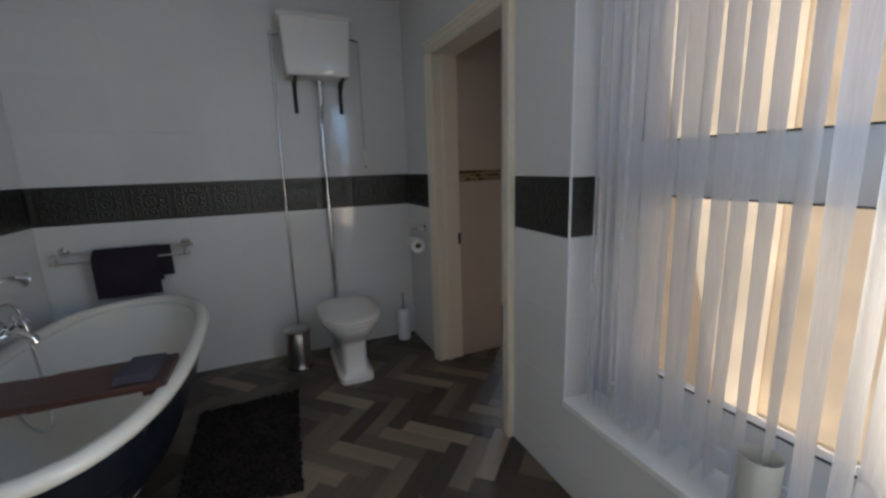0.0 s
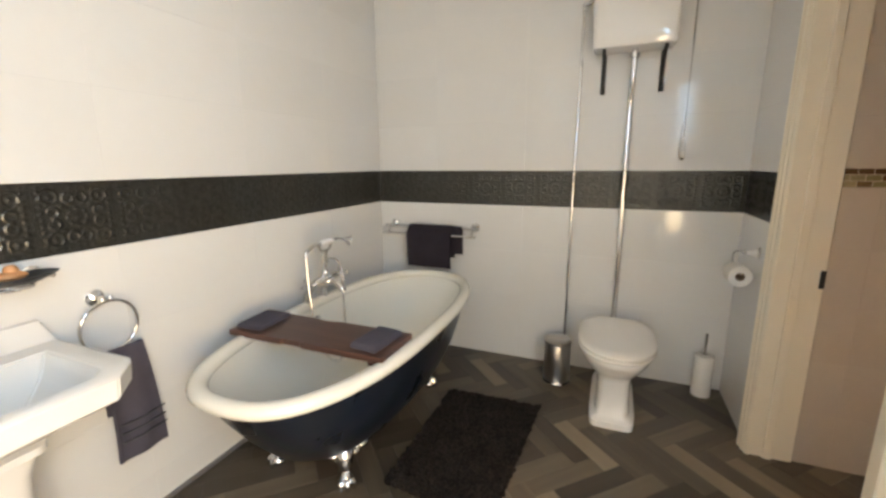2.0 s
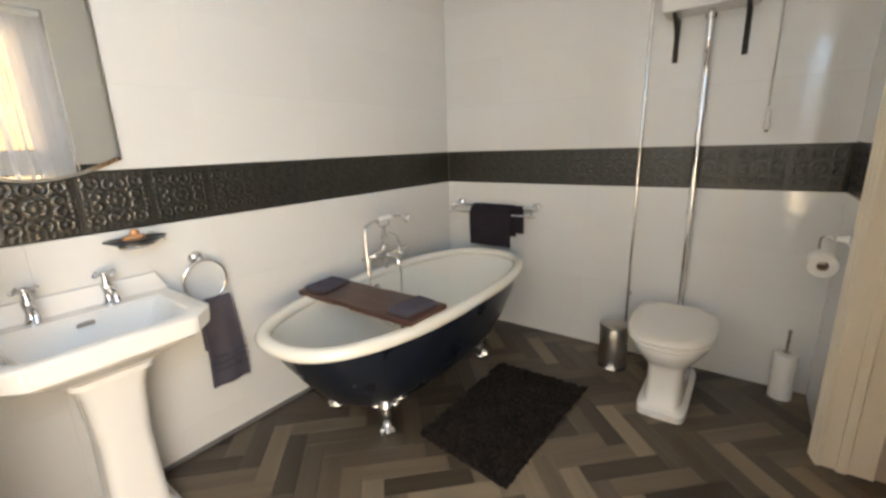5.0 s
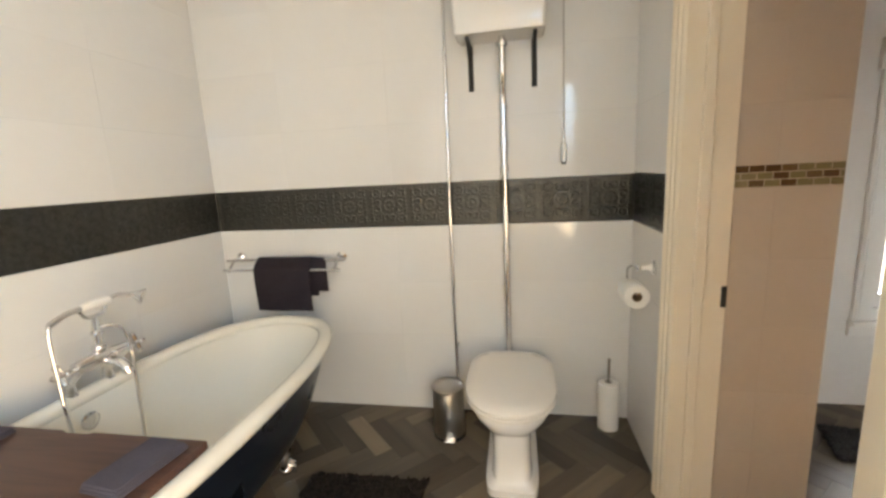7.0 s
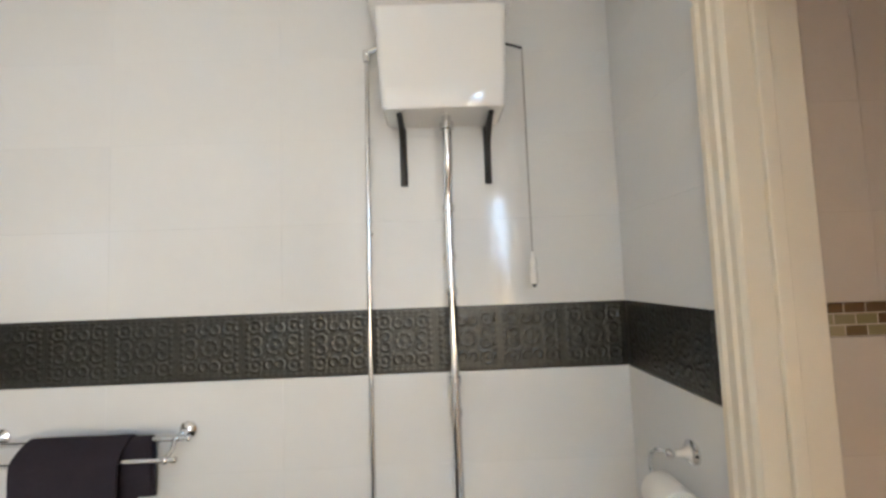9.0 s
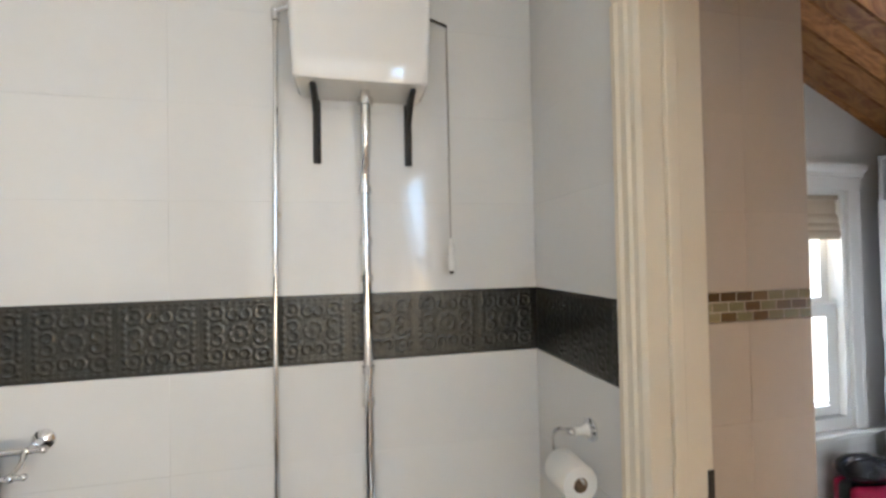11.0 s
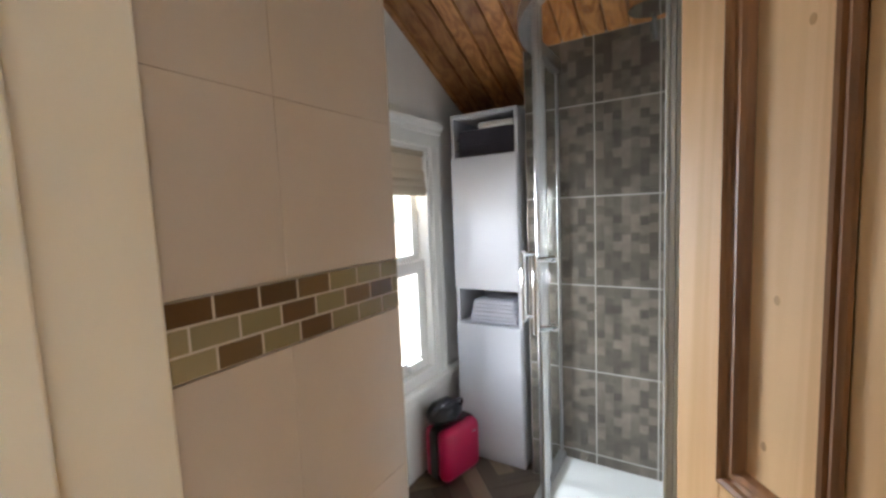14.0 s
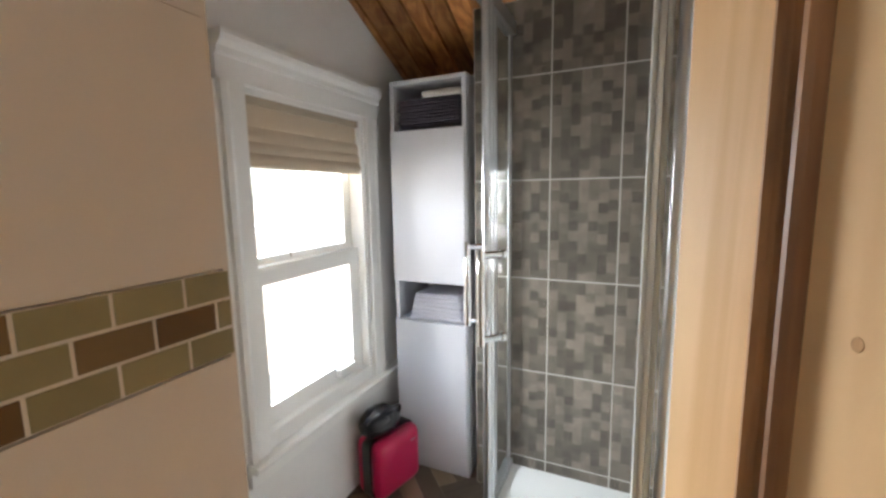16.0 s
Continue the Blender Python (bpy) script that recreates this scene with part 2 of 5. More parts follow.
WHITE_TILE = material("white_glazed_tile", (0.74, 0.73, 0.71), 0.09, vary=0.015, stain=0.02, stain_scale=1.5, bump=0.003, bump_scale=6, random_tone=0.015)
GROUT = material("white_grout", (0.74, 0.73, 0.71), 0.9, bump=0.1, bump_scale=200)
BAND = material("embossed_pewter_tile", (0.066, 0.064, 0.057), 0.30, metal=0.75, vary=0.25, grain=40, stain=0.25, stain_scale=9, bump=0.12, bump_scale=60, random_tone=0.12)
BAND_GROUT = material("dark_grout", (0.035, 0.036, 0.036), 0.9)
BEIGE_TILE = material("beige_glazed_tile", (0.545, 0.455, 0.37), 0.25, vary=0.03, stain=0.04, bump=0.02, bump_scale=10, random_tone=0.015)
BEIGE_GROUT = material("beige_grout", (0.535, 0.446, 0.362), 0.9)
PLASTER = material("painted_plaster", (0.80, 0.79, 0.77), 0.8, vary=0.02, stain=0.03, bump=0.05, bump_scale=40)
CEILING = material("ceiling_paint", (0.82, 0.80, 0.76), 0.9, vary=0.02, bump=0.05, bump_scale=60)
CREAM = material("cream_gloss_paint", (0.79, 0.70, 0.56), 0.35, vary=0.02, stain=0.03, bump=0.03, bump_scale=30)
WHITE_PAINT = material("white_gloss_paint", (0.84, 0.83, 0.80), 0.3, vary=0.02, stain=0.02, bump=0.02, bump_scale=30)
UPVC = material("white_window_frame", (0.78, 0.79, 0.80), 0.3, vary=0.01, stain=0.02)
PORCELAIN = material("white_porcelain", (0.82, 0.80, 0.77), 0.07, vary=0.01, stain=0.01, coat=0.3)
ENAMEL = material("cream_white_enamel", (0.82, 0.785, 0.70), 0.12, vary=0.01, stain=0.015, coat=0.2)
SEAT = material("white_seat_plastic", (0.80, 0.76, 0.70), 0.2, vary=0.01, stain=0.01)
NAVY = material("navy_black_paint", (0.010, 0.014, 0.024), 0.28, vary=0.1, stain=0.1, bump=0.01)
CHROME = material("chrome", (0.75, 0.75, 0.76), 0.07, metal=1.0, vary=0.01, stain=0.02)
STEEL = material("brushed_steel", (0.45, 0.43, 0.41), 0.28, metal=1.0, vary=0.06, grain=60, stretch=(1, 1, 0.05))
IRON = material("black_iron", (0.022, 0.02, 0.019), 0.5, vary=0.2, bump=0.1)
BLACK = material("black_plastic", (0.015, 0.015, 0.016), 0.35, vary=0.1)
TOWEL = material("plum_grey_towelling", (0.038, 0.031, 0.039), 0.95, spec=0.1, vary=0.3, grain=260, bump=0.6, bump_scale=420, stain=0.1, stain_scale=12)
GREY_TOWEL = material("slate_grey_towelling", (0.098, 0.090, 0.115), 0.95, spec=0.1, vary=0.25, grain=260, bump=0.6, bump_scale=420, sheen=0.0, stain=0.1, stain_scale=12)
PALE_TOWEL = material("pale_lilac_towelling", (0.62, 0.61, 0.68), 0.95, vary=0.08, grain=260, bump=0.5, bump_scale=420, sheen=0.3, stain=0.05)
WHITE_TOWEL = material("white_towelling", (0.78, 0.76, 0.73), 0.95, vary=0.05, grain=260, bump=0.5, bump_scale=420, sheen=0.3)
PAPER = material("tissue_paper", (0.82, 0.80, 0.76), 0.95, vary=0.03, bump=0.2, bump_scale=150)
CARD = material("brown_card", (0.30, 0.21, 0.13), 0.9)
RUG = material("dark_chenille", (0.023, 0.018, 0.015), 1.0, spec=0.1, vary=0.45, grain=120, sheen=0.0, stain=0.25, stain_scale=10, island=0.35)
RUG_GREY = material("charcoal_chenille", (0.03, 0.031, 0.036), 1.0, spec=0.1, vary=0.4, grain=120, sheen=0.1, stain=0.2, stain_scale=10, island=0.3)
TRAY_WOOD = wood("dark_red_brown_wood", (0.098, 0.045, 0.032), (0.066, 0.030, 0.022), ring=18, axis="X", rough=0.4, knots=False)
PINE = wood("waxed_pine", (0.80, 0.525, 0.275), (0.70, 0.425, 0.20), ring=9, axis="Z", rough=0.62, coat=0.0, knots=False)
# darker tone than the leaf, so that the mouldings stand out
PINE_DARK = wood("darker_pine", (0.38, 0.185, 0.078), (0.22, 0.10, 0.042), ring=14, axis="Z", rough=0.5, knots=False)
BOARD = wood("varnished_pine_board", (0.52, 0.24, 0.078), (0.29, 0.108, 0.030), ring=12, axis="X", rough=0.35, island=0.42, coat=0.3)
PLANK_TONES = [wood("plank_" + n, a, b, ring=16, axis="X", rough=0.42, random_tone=0.12, knots=False, distort=1.0) for n, a, b in (
    ("dark", (0.069, 0.051, 0.035), (0.051, 0.039, 0.026)),
    ("mid", (0.115, 0.087, 0.059), (0.091, 0.069, 0.047)),
    ("taupe", (0.170, 0.130, 0.087), (0.138, 0.105, 0.071)),
    ("light", (0.254, 0.199, 0.135), (0.215, 0.168, 0.113)))]
UNDERLAY = material("dark_floor_joint", (0.05, 0.043, 0.036), 0.9)
SKIRT = material("grey_vinyl_edge", (0.16, 0.15, 0.15), 0.5)
MOSAIC = [material("glass_mosaic_" + n, c, 0.22, vary=0.04, stain=0.06, stain_scale=8, coat=0.0, random_tone=0.12) for n, c in (
    ("olive", (0.205, 0.165, 0.08)), ("sand", (0.275, 0.22, 0.12)), ("brown", (0.098, 0.05, 0.019)), ("umber", (0.14, 0.085, 0.036)))]
MOSAIC_GROUT = material("mosaic_grout", (0.55, 0.46, 0.36), 0.9)
SHOWER_CHIP = material("grey_brown_patchwork", (0.185, 0.157, 0.129), 0.4, vary=0.12, grain=12, stain=0.22, stain_scale=14, island=0.43)
SHOWER_GROUT = material("pale_shower_grout", (0.62, 0.59, 0.55), 0.9)
GLASS = glass("window_glass")
SHOWER_GLASS = glass("shower_glass", (0.97, 0.985, 0.985), 0.009)
SHEER = sheer("sheer_white_cloth", (0.92, 0.93, 0.96), 0.17)
BAMBOO = material("woven_natural_blind", (0.42, 0.35, 0.26), 0.8, vary=0.2, grain=60, stretch=(0.1, 1, 6), bump=0.3, bump_scale=120)
BLIND_CLOTH = sheer("woven_blind_cloth", (0.56, 0.47, 0.36), -0.12, 0.95)
SEAL = material("pale_door_seal", (0.74, 0.76, 0.76), 0.3, vary=0.03, stain=0.04)
PINK = material("crimson_pink_shell", (0.50, 0.012, 0.075), 0.3, vary=0.06, stain=0.08, bump=0.05, bump_scale=150)
LEATHER = material("black_patent_bag", (0.014, 0.014, 0.017), 0.25, vary=0.2, bump=0.15, bump_scale=60)
CAB = material("white_melamine", (0.64, 0.64, 0.68), 0.62, vary=0.01, stain=0.015)
CAB_IN = material("grey_cabinet_inside", (0.50, 0.49, 0.53), 0.6, vary=0.03)
TRAY_WHITE = material("white_shower_tray", (0.78, 0.79, 0.79), 0.2, vary=0.02, stain=0.02)
FROST = material("frosted_tumbler", (0.62, 0.62, 0.56), 0.5, vary=0.05)
SLATE = material("dark_glazed_dish", (0.035, 0.036, 0.042), 0.3, vary=0.2)
SOAP = material("orange_soap", (0.55, 0.28, 0.13), 0.5, vary=0.05)
STONE = material("sunlit_sandstone_render", (0.70, 0.56, 0.38), 0.9, vary=0.2, grain=5, stain=0.25, stain_scale=1.2, bump=0.5, bump_scale=14)
PAVE = material("pale_yard_paving", (0.56, 0.49, 0.40), 0.9, vary=0.15, grain=8, stain=0.15, bump=0.3, bump_scale=20)
SATIN = material("satin_chrome", (0.62, 0.63, 0.65), 0.3, metal=1.0, vary=0.01, stain=0.02)
KNOT = wood("pine_knot", (0.64, 0.38, 0.18), (0.46, 0.25, 0.11), ring=40, knots=False)
MIRROR = material("mirror_silver", (0.86, 0.87, 0.85), 0.015, metal=1.0, vary=0.0, rough_vary=0.0)


# ---- the plan, in plan units (U metres each) ----
WX, EX, NY = -1.205, 1.165, 3.21          # faces of the bathroom's west, east and north walls
BAND0, BAND1 = 1.11, 1.343                # the dark tile band
STUB_Y, STUB_X = 2.60, 1.672             # the tiled stub wall beside the doorway
WY, SEX, SSY = 3.46, 3.20, 1.68           # shower room: window wall, shower tile face, south wall
# window's unseen south part is made up, widened to let in more light
WIN_Y0, WIN_Y1, WIN_Z0, WIN_Z1 = -0.75, 1.25, 0.425, 2.45
TOP = 2.60


def slope(x):
    """Height of the shower room's sloping ceiling."""
    return 2.20 + 0.48 * (3.2 - x)


def blocks(*rows):
    bm = bmesh.new()
    for r in rows:
        box(bm, *r)
    return bm


wall_west = structure("wall_west", blocks((-1.52, WX - 0.006, -1.45, 3.52, -0.1, TOP)), GROUT, "white tiled bathroom wall", "wall")
wall_north = structure("wall_north", blocks((WX - 0.006, EX + 0.006, NY + 0.006, 3.52, -0.1, TOP)), GROUT, "white tiled bathroom wall with a dark band", "wall")
wall_stub = structure("wall_stub", blocks((EX + 0.006, STUB_X - 0.006, STUB_Y + 0.006, 3.60, -0.1, 3.0)), BEIGE_GROUT, "thick tiled wall beside the doorway", "wall")
wall_east = structure("wall_east", blocks(
    (EX + 0.006, 1.33, 1.68, STUB_Y + 0.006, 2.1215, 3.2), (EX + 0.006, 1.33, 1.55, 1.70, -0.1, 3.2),
    (EX + 0.006, 1.50, WIN_Y1 + 0.006, 1.55, -0.1, 3.2), (EX + 0.006, 1.50, WIN_Y0, WIN_Y1 + 0.006, -0.1, WIN_Z0 - 0.03),
    (EX + 0.006, 1.50, WIN_Y0, WIN_Y1 + 0.006, WIN_Z1, 3.2), (EX + 0.006, 1.50, -1.45, WIN_Y0, -0.1, 3.2)), PLASTER,
    "pale wall with the window and the doorway", "wall")
wall_south = structure("wall_south", blocks((WX - 0.006, EX + 0.006, -1.45, -1.15, -0.1, TOP)), PLASTER, "plain pale wall", "wall")
wall_nib = structure("wall_nib", blocks((WX - 0.006, -0.50, -1.15, 0.394, -0.1, TOP)), GROUT, "white tiled wall end beside the basin", "wall")
ceiling = structure("ceiling", blocks((-1.52, EX + 0.006, -1.45, 3.52, TOP, TOP + 0.1)), CEILING, "white painted ceiling", "ceiling")
wall_window = structure("wall_window", blocks(
    (STUB_X - 0.006, 2.42, WY, 3.60, -0.1, 2.9), (3.10, 3.70, WY, 3.60, -0.1, 2.5), (2.42, 3.10, WY, 3.60, -0.1, 0.56), (2.42, 3.10, WY, 3.60, 1.765, 2.6)),
    PLASTER, "white painted wall with a sash window", "wall")
wall_far = structure("wall_far", blocks((3.55, 3.70, 1.55, WY, -0.1, 2.3), (SEX + 0.0022, 3.55, SSY, 2.93, -0.1, 2.4)), SHOWER_GROUT, "wall behind the shower", "wall")
wall_shower_south = structure("wall_shower_south", blocks((1.50, 3.70, 1.55, SSY, -0.1, 3.1), (1.33, 1.50, 1.55, SSY, -0.1, 3.2)), PLASTER, "plain wall behind the open door", "wall")

# sloping ceiling of pine boards that run down the slope
bm = bmesh.new()
y, k = SSY - 0.02, 0
while y < WY + 0.02:
    w = 0.098
    for x0, x1 in ((1.30, 3.60),):
        pts = [(x0, y + 0.006, slope(x0)), (x0, y + w - 0.006, slope(x0)), (x1, y + w - 0.006, slope(x1)), (x1, y + 0.006, slope(x1))]
        lo = [bm.verts.new(p) for p in pts]
        up = [bm.verts.new((p[0], p[1] + (-0.005 if i in (0, 3) else 0.005), p[2] + 0.012)) for i, p in enumerate(pts)]
        bm.faces.new(lo)
        bm.faces.new(up[::-1])
        for i in range(4):
            bm.faces.new((lo[i], up[i], up[(i + 1) % 4], lo[(i + 1) % 4]))
    y += w
    k += 1
structure("ceiling_boards", bm, BOARD, "sloping ceiling of varnished pine boards", "ceiling")
bm = bmesh.new()
loft(bm, [[(x, 1.5, slope(x) + a) for x, a in ((1.2, 0.013), (3.75, 0.013), (3.75, 0.11), (1.2, 0.11))],
          [(x, 3.62, slope(x) + a) for x, a in ((1.2, 0.013), (3.75, 0.013), (3.75, 0.11), (1.2, 0.11))]])
structure("roof_deck", bm, PINE_DARK, "timber roof deck over the boards", "roof")

floor = structure("floor", blocks((WX - 0.006, EX + 0.006, -1.15, NY + 0.006, -0.1, -0.004), (EX + 0.006, 1.33, 1.70, STUB_Y + 0.006, -0.1, -0.004)),
                  UNDERLAY, "herringbone wood-effect floor", "floor")
floor_shower = structure("floor_shower", blocks((1.33, 3.55, SSY, WY, -0.1, -0.004)), UNDERLAY, "herringbone wood-effect floor", "floor")

# ---- doorway: lining and moulded architraves ----
ARCH = ((0.0, 0.0), (0.0, 0.012), (0.012, 0.02), (0.03, 0.02), (0.036, 0.027), (0.058, 0.027), (0.066, 0.033), (0.082, 0.033), (0.086, 0.028), (0.086, 0.0))
door_1 = thing("door_1", 1.25, 2.15, 0, "cream painted door frame with moulded architraves", "door frame", kind="structure")
JN, JF, HEAD = 1.715, 2.588, 2.10


def moulding(side, z0, z1):
    """An upright architrave; side +1 beside the far jamb, -1 beside the near one."""
    y = JF if side > 0 else JN
    bm = bmesh.new()
    return loft(bm, [[(EX - d, y + side * (a - 0.006), z0) for a, d in ARCH], [(EX - d, y + side * (a - 0.006), z1) for a, d in ARCH]])


part("architrave", moulding(1, 0, HEAD), CREAM, door_1)
part("architrave", moulding(-1, 0, HEAD), CREAM, door_1)
bm = bmesh.new()
loft(bm, [[(EX - d, JN - 0.086, HEAD - 0.006 + a) for a, d in ARCH], [(EX - d, JF + 0.086, HEAD - 0.006 + a) for a, d in ARCH]])
part("head_architrave", bm, CREAM, door_1)
far = part("jamb", block(EX, 1.333, JF, STUB_Y + 0.006, 0, HEAD, 0.003), CREAM, door_1)
part("jamb", block(EX, 1.333, 1.698, JN, 0, HEAD, 0.003), CREAM, door_1)
part("door_stop", block(EX + 0.05, EX + 0.085, JF - 0.014, JF - 0.0005, 0, HEAD, 0.003), CREAM, door_1)
part("door_stop", block(EX + 0.05, EX + 0.085, JN + 0.0005, JN + 0.014, 0, HEAD, 0.003), CREAM, door_1)
part("head_lining", block(EX, 1.333, 1.70, STUB_Y, HEAD, HEAD + 0.02, 0.003), CREAM, door_1)
part("strike_plate", block(1.314, 1.3333, JF - 0.003, JF - 0.0002, 0.855, 0.935, 0.001, 1), IRON, far, "dark metal strike plate")

# ---- pine door, standing open into the shower room ----
DA = radians(35)
DM = Matrix.Translation((1.335, 1.736, 0)) @ Matrix.Rotation(DA, 4, "Z")      # local x along the leaf, +y its bathroom face
DW, DH, DT = 0.853, 2.04, 0.042
pine_door = thing("pine_door", 1.335, 1.736, 0.008, "waxed pine four-panel door standing open", "door")


def leaf(name, x0, x1, z0, z1, y0=-DT, y1=0.0, mt=PINE, bevel=0.0015, label="", parent=None):
    return part(name, block(x0, x1, y0, y1, z0 + 0.008, z1 + 0.008, bevel, 1), mt, parent or pine_door, label, m=DM)


ST, HS, RAIL = 0.111, 0.11, 0.962
lock_stile = leaf("stile", DW - ST, DW, 0, DH)
leaf("stile", 0, HS, 0, DH)
leaf("top_rail", HS, DW - ST, DH - 0.115, DH)
leaf("lock_rail", HS, DW - ST, 0.765, RAIL)
leaf("bottom_rail", HS, DW - ST, 0, 0.2)
MX0, MX1 = 0.438, 0.545
leaf("muntin", MX0, MX1, RAIL, DH - 0.115)
leaf("muntin", MX0, MX1, 0.2, 0.765)
for x0, x1 in ((HS, MX0), (MX1, DW - ST)):
    for z0, z1 in ((RAIL, DH - 0.115), (0.2, 0.765)):
        pan = leaf("panel", x0, x1, z0, z1, -0.030, -0.013, PINE, 0)
        for yy, sg in ((0.0, 1), (-DT, -1)):
            bm = bmesh.new()
            prof = ((0.0, 0.001), (0.001, 0.007), (0.006, 0.011), (0.011, 0.007), (0.013, 0.001), (0.019, -0.002), (0.021, 0.003), (0.026, 0.004), (0.030, -0.002), (0.034, -0.0128))
            rings = []
            for inset, out in prof:
                yo = yy + sg * out
                rings.append([(x0 + inset * 1.2, yo, z0 + inset * 1.2 + 0.008), (x1 - inset * 1.2, yo, z0 + inset * 1.2 + 0.008), (x1 - inset * 1.2, yo, z1 - inset * 1.2 + 0.008), (x0 + inset * 1.2, yo, z1 - inset * 1.2 + 0.008)])
            loft(bm, rings, caps=False)
            part("moulding", bm, PINE_DARK, pan, "darker pine moulding", m=DM)
bm = bmesh.new()
lathe(bm, [(0.030, 0), (0.030, 0.004), (0.012, 0.007), (0.010, 0.035), (0.020, 0.043), (0.029, 0.054), (0.029, 0.062), (0.020, 0.070), (0.001, 0.072)], (DW - 0.062, 0, 0.858), 20, "y")
part("door_knob", bm, BLACK, lock_stile, "round black door knob", smooth=True, m=DM)
for x, z in ((0.657, 1.292), (0.620, 1.65), (0.672, 1.07)):
    d = -0.0128 if HS + 0.03 < x < MX0 - 0.03 or MX1 + 0.03 < x < DW - ST - 0.03 else 0.0002
    part("knot", lathe(bmesh.new(), [(0.0062, 0), (0.006, 0.0003), (0.003, 0.0004), (0.0005, 0.0004)], (x, d, z), 14, "y"), KNOT, pine_door, "dark pine knot", m=DM @ Matrix.Translation((x, 0, z)) @ Matrix.Diagonal((0.8, 1, 1.15, 1)) @ Matrix.Translation((-x, 0, -z)))
for z in (0.25, 1.75):
    part("hinge", tube(bmesh.new(), [(-0.003, 0.004, z), (-0.003, 0.004, z + 0.09)], 0.006, 10), IRON, pine_door, m=DM)

# ---- east window with its sill, frame and glazing ----
window_1 = thing("window_1", 1.40, 0.55, WIN_Z0, "tall white framed window in a deep reveal", "window", kind="structure")
FX0, FX1 = 1.335, 1.405
part("window_sill", block(EX - 0.012, 1.34, WIN_Y0, WIN_Y1, WIN_Z0 - 0.03, WIN_Z0, 0.004), WHITE_PAINT, window_1, "white painted sill board")
wf = part("window_frame", blocks((FX0, FX1, WIN_Y0, WIN_Y0 + 0.07, WIN_Z0, WIN_Z1), (FX0, FX1, WIN_Y1 - 0.07, WIN_Y1, WIN_Z0, WIN_Z1),
     (FX0, FX1, WIN_Y0 + 0.07, WIN_Y1 - 0.07, WIN_Z0, WIN_Z0 + 0.07), (FX0, FX1, WIN_Y0 + 0.07, WIN_Y1 - 0.07, WIN_Z1 - 0.07, WIN_Z1),
     (FX0, FX1, WIN_Y0 + 0.07, WIN_Y1 - 0.07, 1.33, 1.41)), UPVC, window_1)
for y0, y1, z0, z1 in ((WIN_Y0 + 0.07, WIN_Y1 - 0.07, WIN_Z0 + 0.07, 1.33), (WIN_Y0 + 0.07, WIN_Y1 - 0.07, 1.41, WIN_Z1 - 0.07)):
    a = 0.085
    sash = part("sash", blocks((FX0 + 0.015, FX1 - 0.006, y0, y0 + a, z0, z1), (FX0 + 0.015, FX1 - 0.006, y1 - a, y1, z0, z1),
                (FX0 + 0.015, FX1 - 0.006, y0 + a, y1 - a, z0, z0 + (0.13 if z0 < 1 else 0.05)), (FX0 + 0.015, FX1 - 0.006, y0 + a, y1 - a, z1 - 0.05, z1)), UPVC, window_1)
    zz0, zz1 = z0 + (0.13 if z0 < 1 else 0.05), z1 - 0.05
    part("gasket", blocks((FX0 + 0.012, FX0 + 0.018, y0 + a, y1 - a, zz0, zz0 + 0.005), (FX0 + 0.012, FX0 + 0.018, y0 + a, y1 - a, zz1 - 0.005, zz1),
         (FX0 + 0.012, FX0 + 0.018, y0 + a, y0 + a + 0.005, zz0 + 0.005, zz1 - 0.005), (FX0 + 0.012, FX0 + 0.018, y1 - a - 0.005, y1 - a, zz0 + 0.005, zz1 - 0.005)), BLACK, sash)
    pane = part("pane", block(FX0 + 0.030, FX0 + 0.036, y0 + a, y1 - a, zz0, zz1), GLASS, sash)
    pane.visible_shadow = False

# sheer vertical strips on a head rail
vertical_blind = thing("vertical_blind", 1.25, 0.55, WIN_Z1 - 0.04, "sheer white vertical blind strips, half drawn", "blind")
part("head_rail", block(1.235, 1.275, WIN_Y0 + 0.01, WIN_Y1 - 0.01, WIN_Z1 - 0.04, WIN_Z1 - 0.002, 0.004), WHITE_PAINT, vertical_blind)
random.seed(4)
# no strips on the unseen south part, left bare for the lamps there
ys = [1.21, 1.175, 1.14, 1.105, 1.07, 1.03, 0.99, 0.945, 0.90, 0.85, 0.80, 0.745, 0.685, 0.625, 0.555, 0.485, 0.405, 0.345]
for i, yc in enumerate(ys):
    turn = radians((48 if i < 5 else 8 if i < 15 else 62) + random.uniform(-9, 9))
    ph, lean = random.uniform(0, 6), random.uniform(-0.012, 0.012)

    def strip(u, v):
        s = (u - 0.5) * 0.089
        bow = 0.008 * math.cos((u - 0.5) * 3) + 0.004 * math.sin(ph + v * 5)
        tw = turn + 0.18 * math.sin(ph + 3 * v)
        return (1.255 + s * math.cos(tw) - bow, yc + s * math.sin(tw) + lean * (1 - v), WIN_Z0 + 0.022 + v * (WIN_Z1 - WIN_Z0 - 0.075))

    st = part("strip", sheet(bmesh.new(), strip, 5, 24), SHEER, vertical_blind, smooth=True)
    b0, b1 = strip(0.02, 0.0), strip(0.98, 0.0)
    part("bottom_weight", tube(bmesh.new(), [b0, b1], 0.0035, 6), UPVC, st)

# outside the window: yard, neighbouring wall
structure("ground", blocks((-60, 60, -60, 60, -0.6, -0.35)), PAVE, "pale paved yard outside", "ground")
garden_wall = thing("garden_wall", 3.3, -0.5, -0.35, "sunlit sandstone rendered wall across the yard", "wall", kind="structure")
part("wall_face", block(3.05, 3.35, -6.0, 1.54, -0.35, 3.25, 0.03), STONE, garden_wall)
part("coping", block(3.0, 3.4, -6.0, 1.54, 3.25, 3.33, 0.02), STONE, garden_wall)

